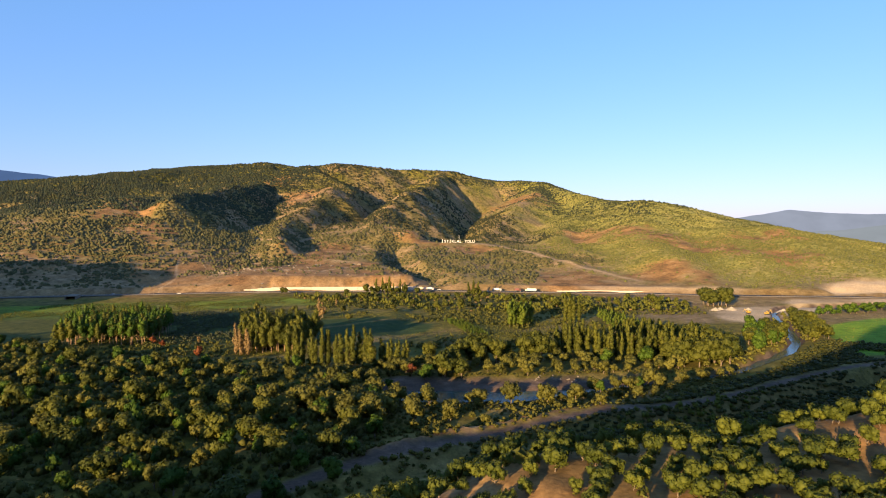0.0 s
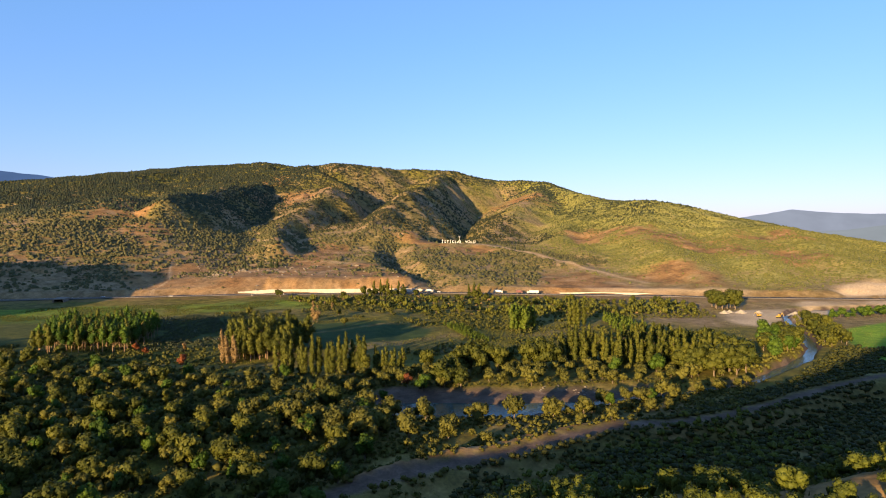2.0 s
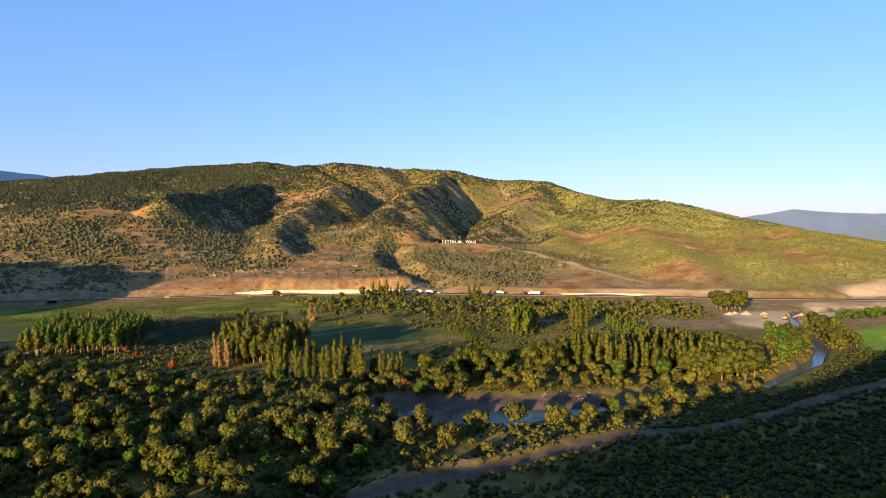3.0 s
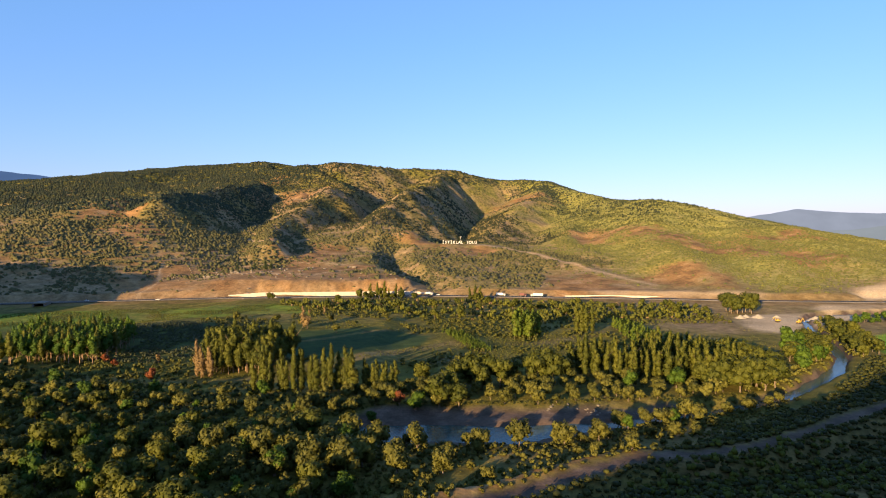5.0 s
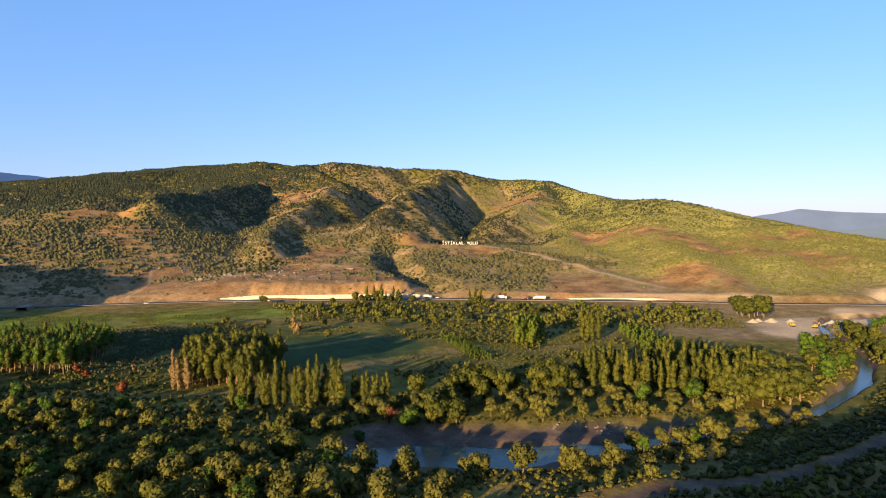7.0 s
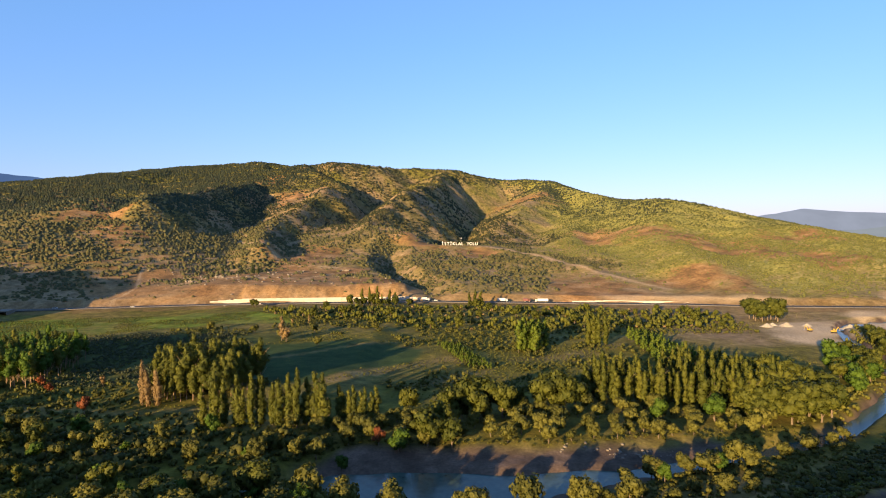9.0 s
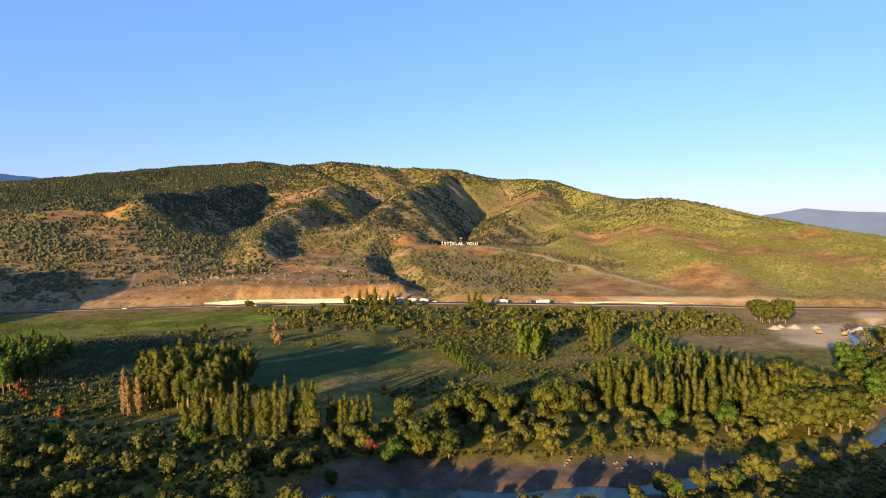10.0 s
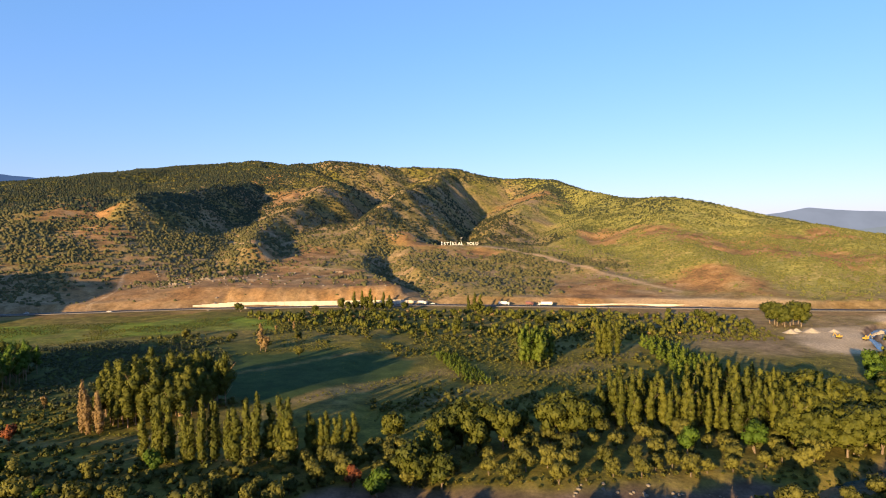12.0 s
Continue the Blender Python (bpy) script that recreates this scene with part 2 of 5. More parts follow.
def mix(tree, fac, a, b, blend="MIX"):
    n = tree.nodes.new("ShaderNodeMix")
    n.data_type, n.blend_type = "RGBA", blend
    if hasattr(fac, "is_linked"):
        link(tree, fac, n.inputs[0])
    else:
        n.inputs[0].default_value = fac
    for sock, v in ((n.inputs[6], a), (n.inputs[7], b)):
        if hasattr(v, "is_linked"):
            link(tree, v, sock)
        else:
            sock.default_value = (*v, 1)
    return n.outputs[2]


def attribute(tree, name):
    a = tree.nodes.new("ShaderNodeAttribute")
    a.attribute_name = name
    return a.outputs["Fac"]


def bump(tree, bsdf, height, strength, dist):
    b = tree.nodes.new("ShaderNodeBump")
    b.inputs["Strength"].default_value, b.inputs["Distance"].default_value = strength, dist
    link(tree, height, b.inputs["Height"])
    link(tree, b.outputs[0], bsdf.inputs["Normal"])


def ground_material():
    m, t, p = material("ground_earth")
    big, mid, fine = noise_node(t, 0.02), noise_node(t, 0.11, 5), noise_node(t, 0.9, 5)
    soil_patch = noise_node(t, 0.035, 5)
    # dry earth, its blue raised to put some of the hill's haze in
    dry = ramp(t, mid.outputs[0], [(0.3, (0.18, 0.125, 0.065)), (0.5, (0.31, 0.215, 0.115)), (0.72, (0.45, 0.32, 0.19))])
    herb = ramp(t, mid.outputs[0], [(0.3, (0.078, 0.076, 0.013)), (0.55, (0.172, 0.152, 0.026)), (0.75, (0.295, 0.230, 0.050))])
    soil = ramp(t, soil_patch.outputs[0], [(0.32, (0.14, 0.085, 0.036)), (0.45, (0.26, 0.145, 0.062)), (0.55, (0.36, 0.20, 0.082)), (0.68, (0.44, 0.285, 0.145))])
    crop = ramp(t, mid.outputs[0], [(0.3, (0.12, 0.23, 0.017)), (0.55, (0.20, 0.35, 0.026)), (0.75, (0.30, 0.44, 0.042))])
    stone = ramp(t, fine.outputs[0], [(0.3, (0.46, 0.33, 0.19)), (0.55, (0.66, 0.50, 0.31)), (0.75, (0.80, 0.63, 0.42))])
    slope = ramp(t, mid.outputs[0], [(0.3, (0.20, 0.205, 0.05)), (0.55, (0.345, 0.325, 0.085)), (0.75, (0.52, 0.43, 0.155))])
    c = mix(t, attribute(t, "herb"), dry, mix(t, attribute(t, "slope"), herb, slope))
    c = mix(t, attribute(t, "soil"), c, soil)
    grit = noise_node(t, 0.28, 6, 0.7)
    c = mix(t, 0.75, c, ramp(t, grit.outputs[0], [(0.3, (0.55, 0.55, 0.58)), (0.5, (0.95, 0.95, 0.95)), (0.7, (1.3, 1.27, 1.2))]), "MULTIPLY")
    c = mix(t, attribute(t, "crop"), c, crop)
    # dark green that carries the groves' shade on crop and meadow
    painted_shade = ramp(t, mid.outputs[0], [(0.3, (0.028, 0.055, 0.016)), (0.7, (0.065, 0.10, 0.028))])
    c = mix(t, attribute(t, "painted_shade"), c, painted_shade)
    c = mix(t, attribute(t, "stone"), c, stone)
    # grey-brown silt, darkened to carry the shade over bed and track
    shaded_silt = ramp(t, mid.outputs[0], [(0.3, (0.075, 0.052, 0.039)), (0.55, (0.145, 0.102, 0.078)), (0.75, (0.22, 0.16, 0.125))])
    c = mix(t, attribute(t, "bed"), c, shaded_silt)
    shade = ramp(t, fine.outputs[0], [(0.25, (0.40, 0.40, 0.40)), (0.7, (0.90, 0.90, 0.90))])
    c = mix(t, 0.8, c, shade, "MULTIPLY")
    shade2 = ramp(t, big.outputs[0], [(0.3, (0.8, 0.82, 0.85)), (0.7, (1.15, 1.1, 1.0))])
    c = mix(t, 0.7, c, shade2, "MULTIPLY")
    link(t, c, p.inputs["Base Color"])
    p.inputs["Roughness"].default_value = 0.95
    p.inputs["Specular IOR Level"].default_value = 0.1
    tuft = noise_node(t, 0.45, 5)
    bump(t, p, tuft.outputs[0], 0.45, 0.5)
    return m


def leaf_material(name, dark, light, through=0.25):
    dark, light = [tuple(v * 0.78 for v in c) for c in (dark, light)]
    m, t, p = material(name)
    info, geo = t.nodes.new("ShaderNodeObjectInfo"), t.nodes.new("ShaderNodeNewGeometry")
    half = t.nodes.new("ShaderNodeMath")
    half.operation = "MULTIPLY_ADD"
    half.inputs[1].default_value, half.inputs[2].default_value = 0.55, 0.0
    link(t, info.outputs["Random"], half.inputs[0])
    add = t.nodes.new("ShaderNodeMath")
    add.operation = "MULTIPLY_ADD"
    add.inputs[1].default_value = 0.45
    link(t, geo.outputs["Random Per Island"], add.inputs[0])
    link(t, half.outputs[0], add.inputs[2])
    c = ramp(t, add.outputs[0], [(0.05, dark), (0.95, light)])
    link(t, c, p.inputs["Base Color"])
    p.inputs["Roughness"].default_value = 0.7
    p.inputs["Specular IOR Level"].default_value = 0.2
    tr = t.nodes.new("ShaderNodeBsdfTranslucent")
    link(t, mix(t, 1.0, c, (1.3, 1.3, 0.6), "MULTIPLY"), tr.inputs["Color"])
    sh = t.nodes.new("ShaderNodeMixShader")
    sh.inputs[0].default_value = through
    link(t, p.outputs[0], sh.inputs[1])
    link(t, tr.outputs[0], sh.inputs[2])
    link(t, sh.outputs[0], t.nodes["Material Output"].inputs["Surface"])
    return m


def plain_material(name, a, b, scale=0.6, rough=0.8, metal=0.0, bump_size=0.05):
    a, b = [tuple(v * 0.8 for v in c) for c in (a, b)]
    m, t, p = material(name)
    n = noise_node(t, scale, 5)
    link(t, ramp(t, n.outputs[0], [(0.3, a), (0.7, b)]), p.inputs["Base Color"])
    p.inputs["Roughness"].default_value, p.inputs["Metallic"].default_value = rough, metal
    if bump_size:
        bump(t, p, n.outputs[0], 0.4, bump_size)
    return m


def water_material():
    m, t, p = material("river_water")
    n = noise_node(t, 0.35, 4)
    link(t, ramp(t, n.outputs[0], [(0.3, (0.030, 0.050, 0.045)), (0.7, (0.055, 0.085, 0.072))]), p.inputs["Base Color"])
    p.inputs["Roughness"].default_value = 0.2
    p.inputs["IOR"].default_value = 1.33
    n2 = noise_node(t, 1.2, 3)
    bump(t, p, n2.outputs[0], 0.25, 0.12)
    return m


# Unlit, glowing colour with the haze of distance painted in.
def haze_glow_material(name, colour):
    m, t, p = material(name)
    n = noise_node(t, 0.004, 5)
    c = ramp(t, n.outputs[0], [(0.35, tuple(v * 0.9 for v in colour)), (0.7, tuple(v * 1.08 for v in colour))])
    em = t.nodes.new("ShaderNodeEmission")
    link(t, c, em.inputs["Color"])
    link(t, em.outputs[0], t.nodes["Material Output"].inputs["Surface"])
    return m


def grass_material():
    m, t, p = material("meadow_grass_blades")
    big, mid = noise_node(t, 0.03, 4), noise_node(t, 0.4, 3)
    c = ramp(t, big.outputs[0], [(0.32, (0.07, 0.08, 0.010)), (0.5, (0.15, 0.145, 0.019)), (0.66, (0.25, 0.205, 0.036))])
    c = mix(t, 0.5, c, ramp(t, mid.outputs[0], [(0.3, (0.45, 0.48, 0.42)), (0.7, (0.8, 0.77, 0.74))]), "MULTIPLY")
    link(t, c, p.inputs["Base Color"])
    p.inputs["Roughness"].default_value = 0.8
    p.inputs["Specular IOR Level"].default_value = 0.1
    return m


GROUND = ground_material()
WATER = water_material()
LEAF_POPLAR = leaf_material("poplar_leaves", (0.040, 0.054, 0.007), (0.135, 0.137, 0.017))
LEAF_WILLOW = leaf_material("willow_leaves", (0.054, 0.060, 0.011), (0.175, 0.165, 0.030))
LEAF_FRESH = leaf_material("fresh_green_leaves", (0.032, 0.070, 0.006), (0.092, 0.150, 0.014))
LEAF_YOUNG = leaf_material("young_poplar_leaves", (0.050, 0.088, 0.008), (0.135, 0.172, 0.018))
LEAF_OAK = leaf_material("oak_scrub_leaves", (0.038, 0.056, 0.007), (0.128, 0.142, 0.016))
LEAF_DARK = leaf_material("dark_pine_needles", (0.014, 0.024, 0.008), (0.03, 0.045, 0.014), 0.1)
LEAF_RUST = leaf_material("rust_red_leaves", (0.13, 0.035, 0.012), (0.22, 0.07, 0.025))
LEAF_TAN = leaf_material("dry_tan_leaves", (0.19, 0.125, 0.055), (0.31, 0.215, 0.10))
# this green and the woodland's are bluer, to hold the hill's haze
LEAF_SCRUB = leaf_material("hill_scrub_leaves", (0.032, 0.039, 0.014), (0.135, 0.122, 0.044), 0.15)
# olive scrub, lightened to carry the hazy sunlight of the eastern slope
LEAF_SUNLIT_SLOPE = leaf_material("sunlit_olive_scrub_leaves", (0.045, 0.056, 0.013), (0.175, 0.170, 0.040), 0.15)
LEAF_FOREST = leaf_material("hill_woodland_leaves", (0.022, 0.034, 0.016), (0.075, 0.084, 0.036), 0.12)
LEAF_REED = leaf_material("reed_and_bush_leaves", (0.035, 0.048, 0.007), (0.14, 0.14, 0.022))
# thicket green, with the shade of bluff, banks and groves put into it
LEAF_SHADED_THICKET = leaf_material("shaded_thicket_leaves", (0.027, 0.035, 0.007), (0.122, 0.115, 0.019), 0.2)
LEAF_GRASS = grass_material()
BARK = plain_material("grey_brown_bark", (0.10, 0.07, 0.045), (0.2, 0.15, 0.10), 3.0)
BARK_PALE = plain_material("pale_poplar_bark", (0.20, 0.12, 0.06), (0.34, 0.22, 0.13), 3.0)
ASPHALT = plain_material("worn_asphalt", (0.055, 0.048, 0.042), (0.085, 0.075, 0.066), 0.5, 0.9)
CONCRETE = plain_material("cream_concrete", (0.40, 0.345, 0.28), (0.54, 0.48, 0.40), 0.35, 0.9)
PAINT_WHITE = plain_material("white_paint", (0.60, 0.58, 0.54), (0.70, 0.68, 0.64), 1.0, 0.5, 0, 0)
RUBBER = plain_material("black_rubber", (0.015, 0.015, 0.015), (0.03, 0.03, 0.03), 4.0, 0.9, 0, 0)
GLASS_DARK = plain_material("dark_window_glass", (0.02, 0.025, 0.03), (0.03, 0.035, 0.04), 1.0, 0.1, 0, 0)
PAINT_YELLOW = plain_material("yellow_machine_paint", (0.42, 0.26, 0.03), (0.52, 0.33, 0.05), 1.0, 0.5, 0, 0)
PAINT_RED = plain_material("dark_red_paint", (0.11, 0.025, 0.025), (0.16, 0.04, 0.035), 1.0, 0.5, 0, 0)
STEEL = plain_material("galvanised_steel", (0.35, 0.35, 0.35), (0.5, 0.5, 0.5), 2.0, 0.45, 0.8, 0)
RAIL = plain_material("weathered_rail_steel", (0.22, 0.19, 0.16), (0.32, 0.28, 0.24), 2.0, 0.7, 0.2, 0)
ROCK = plain_material("pale_limestone", (0.14, 0.115, 0.09), (0.25, 0.21, 0.165), 0.5, 0.95, 0, 0.3)
GRAVEL = plain_material("pale_gravel", (0.30, 0.25, 0.18), (0.46, 0.39, 0.29), 1.2, 0.95, 0, 0.2)
# the blue and grey of hazy air are part of these glowing colours
FAR_BLUE_HAZE = haze_glow_material("far_blue_haze_mountain", (0.028, 0.050, 0.105))
FAR_HAZE = haze_glow_material("far_hazy_mountain", (0.112, 0.122, 0.150))
FAR_NEAR = haze_glow_material("hazy_lower_hills", (0.105, 0.115, 0.125))


# ------------------------------------------------------------ mesh helpers
def mesh_from(name, verts, faces, mat, smooth_faces=False, normals=None):
    """A mesh from arrays; faces all have the same number of corners."""
    verts, faces = np.asarray(verts, np.float32), np.asarray(faces, np.int32)
    me = bpy.data.meshes.new(name)
    n = faces.shape[1]
    me.vertices.add(len(verts))
    me.vertices.foreach_set("co", verts.ravel())
    me.loops.add(faces.size)
    me.loops.foreach_set("vertex_index", faces.ravel())
    me.polygons.add(len(faces))
    me.polygons.foreach_set("loop_start", np.arange(0, faces.size, n, dtype=np.int32))
    me.polygons.foreach_set("loop_total", np.full(len(faces), n, np.int32))
    if smooth_faces or normals is not None:
        me.polygons.foreach_set("use_smooth", np.ones(len(faces), bool))
    me.update(calc_edges=True)
    me.validate()
    if normals is not None:
        me.normals_split_custom_set_from_vertices(np.asarray(normals, np.float32))
    me.materials.append(mat)
    return me


def part(name, bm, mat, parent=None, label=""):
    me = bpy.data.meshes.new(name)
    bm.to_mesh(me)
    bm.free()
    me.materials.append(mat)
    ob = new(name, me)
    ob.parent = parent
    return tagged(ob, label)


def mesh_part(name, me, parent=None, label=""):
    ob = new(name, me)
    ob.parent = parent
    return tagged(ob, label)


def box(bm, size, at=(0, 0, 0), bevel=0.0, turn=None):
    m = Matrix.Translation(at) @ (turn or Matrix.Identity(4)) @ Matrix.Diagonal((*size, 1))
    made = bmesh.ops.create_cube(bm, size=1, matrix=m)
    if bevel:
        edges = list({e for v in made["verts"] for e in v.link_edges})
        bmesh.ops.bevel(bm, geom=edges, offset=bevel, segments=1, affect="EDGES")
    return made


def rod(bm, a, b, r0, r1=None, sides=7):
    a, b = Vector(a), Vector(b)
    turn = (b - a).to_track_quat("Z", "Y").to_matrix().to_4x4()
    bmesh.ops.create_cone(bm, cap_ends=True, segments=sides, radius1=r0, radius2=r0 if r1 is None else r1, depth=(b - a).length,
                          matrix=Matrix.Translation((a + b) / 2) @ turn)


def thing(name, label, category, at=None, group=""):
    ob = new(name)
    ob.empty_display_size = 0.5
    if at is not None:
        ob.matrix_basis = at
    return tagged(ob, label, category, group)


# ------------------------------------------------------------ ground
FIELD_LEFT = [(-900, 380), (-395, 500), (-345, 510), (-300, 540), (-240, 556), (-195, 585), (-130, 596), (-150, 640), (-192, 668), (-345, 640), (-470, 590), (-900, 500)]
FIELD_RIGHT = [(255, 380), (300, 388), (420, 470), (560, 560), (470, 585), (375, 545), (318, 512), (285, 455)]
GRAVEL_LOT = [(243, 570), (252, 520), (275, 515), (300, 560), (330, 575), (380, 610), (380, 640), (330, 640), (290, 622), (262, 600)]
TERRACE = [(-400, 730), (-260, 735), (-30, 768), (-45, 830), (-150, 860), (-120, 930), (-260, 960), (-380, 900), (-440, 800)]
# green crop, drawn dark where the grove's shade lies on it
SHADED_CROP = [(-160, 415), (-70, 392), (-24, 462), (-14, 502), (-64, 520), (-150, 492)]
BARE_PATCHES = [(420, 1150, 85), (455, 1080, 60), (365, 1240, 60), (520, 980, 60), (300, 1330, 60), (620, 1180, 60), (-60, 1230, 60), (30, 1120, 40), (-250, 1060, 70), (300, 840, 50), (160, 800, 60),
                (-620, 1100, 60), (-520, 1010, 50), (-440, 1690, 60), (-560, 1870, 50), (220, 2080, 90)]


FOOTPATHS = [[(-248, 838, 2.5), (-190, 836, 2), (-165, 880, 2.5), (-150, 900, 2)], [(-352, 660, 2), (-372, 780, 1.5), (-410, 860, 1.5)], [(-400, 1170, 3), (-350, 1080, 3), (-270, 990, 2.5)],
             [(-1180, 1600, 4), (-1060, 1530, 4), (-980, 1440, 3)], [(-330, 800, 3), (-290, 835, 4), (-250, 842, 2)], [(-160, 935, 3), (-240, 960, 3), (-330, 930, 3)]]
DRY_STRIPS = [[(-122, 444, 3), (-96, 467, 3), (-61, 507, 3), (-24, 535, 4)], [(-65, 400, 4), (-47, 428, 6), (-25, 450, 6), (-2, 469, 5), (18, 457, 4)],
              [(-20, 398, 4), (-1, 420, 6), (21, 440, 6)], [(165, 545, 10), (205, 560, 16), (230, 530, 14)], [(40, 470, 5), (75, 480, 9), (120, 520, 7)], [(-190, 352, 4), (-140, 345, 5), (-100, 352, 4)]]


def cover(x, y, h):
    """How much of the ground is herb, soil, crop, stone, bed and painted shade."""
    d = y - highway_y(x)
    n1, n2 = fbm(x, y, 120, 51, 4), fbm(x, y, 26, 52, 4)
    hill = smooth(60, 400, d)
    herb = np.where(d < 0, 0.95 + n2 * 0.7, 0.16 + 0.33 * hill + n1 * 1.6 + n2 * 1.2 + 0.35 * smooth(180, 290, h) + 0.3 * smooth(-500, -900, x) * smooth(120, 200, h))
    herb = herb + 0.35 * smooth(100, 400, x) * hill + 0.55 * smooth(170, 330, x) * smooth(25, 110, d)
    herb = herb - 0.3 * (1 - smooth(258, 280, y - 0.3 * x)) * smooth(-60, -30, x)
    dv, hv = to_line(x, y, RIVER)
    herb = herb + 0.3 * (1 - smooth(hv + 4, hv + 18, dv)) * (d < -30)
    herb = herb - 0.65 * smooth(140, 200, x) * smooth(500, 545, y) * (d < 0)
    for strip in DRY_STRIPS:
        ds, ws = to_line(x, y, strip)
        herb = herb - 0.3 * (1 - smooth(ws * 0.6, ws * 1.5, ds + n2 * 6))
    soil = np.zeros_like(x)
    soil = np.maximum(soil, smooth(-12, 14, inside(x, y, TERRACE) + n2 * 50) * np.clip(0.75 + n2 * 1.6, 0, 1))
    steps = np.sin((h + n1 * 8) * 0.75) * 0.5 + 0.5                       # old field terraces on the western slope
    soil = np.maximum(soil, smooth(0.6, 0.85, steps + n2 * 0.5) * 0.75 * smooth(-250, -420, x) * smooth(60, 120, d) * (1 - smooth(230, 330, d)))
    for cx, cy, r in BARE_PATCHES:
        soil = np.maximum(soil, smooth(0, 1, 1.4 - np.hypot(x - cx, (y - cy) * 0.7) / r + n2 * 2.2) * 0.95)
    soil = np.maximum(soil, smooth(0.05, 0.3, n1 + n2 * 0.8 - 0.02) * 0.6 * hill * (1 - smooth(100, 200, h)) * (1 - 0.85 * smooth(60, 250, x)))
    soil = np.maximum(soil, np.where((d > -28) & (d < 26), 0.4 + n2, 0))
    b, _ = bluff(x, y)
    soil = np.maximum(soil, smooth(-12, 0, b) * np.clip(0.8 + n2 * 2.0, 0, 1) * (d < -100))
    dt, _ = to_line(x, y, TRACK)
    wide = 2.1 + 1.3 * (1 - smooth(60, 110, x))
    soil = soil * smooth(wide, wide * 1.6, dt)
    db, _ = to_line(x, y, BERM)
    soil = np.maximum(soil, 1 - smooth(1.5, 4, db + n2 * 4))
    dsp, _ = to_line(x, y, SIGN_SPUR)
    soil = np.maximum(soil, (1 - smooth(2, 6, dsp)) * 0.95)
    dwr, hwr = to_line(x, y, RIVER)
    soil = np.maximum(soil, (1 - smooth(hwr + 1, hwr + 9, dwr + n2 * 12)) * 0.12 * (d < -30))
    crop = smooth(-3, 8, inside(x, y, FIELD_LEFT) + n2 * 14) * np.clip(0.22 + n2 + n1 + 0.2 * smooth(-260, -340, x), 0.05, 0.55)
    crop = np.maximum(crop, smooth(-3, 3, inside(x, y, FIELD_RIGHT) + n2 * 5))
    stone = smooth(-6, 8, inside(x, y, GRAVEL_LOT) + n2 * 22) * np.clip(0.85 + n2 * 1.2, 0.4, 1)
    stone = np.maximum(stone, smooth(-8, 10, inside(x, y, QUARRY) + n2 * 22))
    stone = np.maximum(stone, smooth(-6, 8, inside(x, y, GRAVEL_FLAT) + n2 * 30) * np.clip(0.65 + n2 * 1.2, 0, 0.9))
    stone = np.maximum(stone, smooth(140, 180, x) * (1 - smooth(330, 380, x)) * smooth(14, 18, d) * (1 - smooth(26, 42, d + n2 * 30)) * 0.5)
    stone = np.maximum(stone, (1 - smooth(2.5, 6, dsp + n2 * 4)) * 0.55)
    for path in FOOTPATHS:
        dp, wp = to_line(x, y, path)
        stone = np.maximum(stone, (1 - smooth(wp * 0.6, wp * 1.6, dp + n2 * 5)) * 0.45 * (d > 20))
    dw, half = to_line(x, y, RIVER)
    stone = np.maximum(stone, (1 - smooth(half - 1, half + 3, dw + n2 * 10)) * 0.08 * (d < -30))
    bed = smooth(-3, 5, inside(x, y, RIVER_BED) + n2 * 16)
    bed = np.maximum(bed, 1 - smooth(wide * 0.8, wide * 1.5, dt + n2 * 3))
    bed = np.maximum(bed, (1 - smooth(half + 1, half + 4.5, dw + n2 * 8)) * smooth(120, 160, x) * (d < -30))
    painted_shade = smooth(-3, 4, inside(x, y, SHADED_CROP) + n2 * 10)
    # the western meadow is darkened too, in place of shade cast there
    painted_shade = np.maximum(painted_shade, 0.65 * smooth(-80, -130, x) * smooth(365, 400, y) * (1 - smooth(525, 565, y)))
    for strip in DRY_STRIPS:
        ds, ws = to_line(x, y, strip)
        painted_shade = painted_shade * smooth(ws * 0.6, ws * 1.4, ds + n2 * 4)
    return [np.clip(v, 0, 1) for v in (herb, soil, crop, stone, bed, painted_shade)]


def build_ground():
    na, nr = GRID_X.shape
    verts = np.stack([GRID_X, GRID_Y, GRID_Z], -1).reshape(-1, 3)
    i, j = np.meshgrid(np.arange(na), np.arange(nr - 1), indexing="ij")
    k = (i + 1) % na
    faces = np.stack([i * nr + j, i * nr + j + 1, k * nr + j + 1, k * nr + j], -1).reshape(-1, 4)
    me = mesh_from("ground", verts, faces, GROUND, True)
    for name, v in zip(("herb", "soil", "crop", "stone", "bed", "painted_shade"), COVER):
        at = me.attributes.new(name, "FLOAT", "POINT")
        at.data.foreach_set("value", v.astype(np.float32).ravel())
    at = me.attributes.new("slope", "FLOAT", "POINT")
    at.data.foreach_set("value", (smooth(10, 90, GRID_Y - highway_y(GRID_X)) * (0.22 + 0.78 * smooth(-50, 450, GRID_X))).astype(np.float32).ravel())
    ob = new("ground", me)
    tagged(ob, "wide river valley and dry scrub-covered hill under low sun", "ground", kind="structure")


COVER = cover(GRID_X, GRID_Y, GRID_Z)
build_ground()


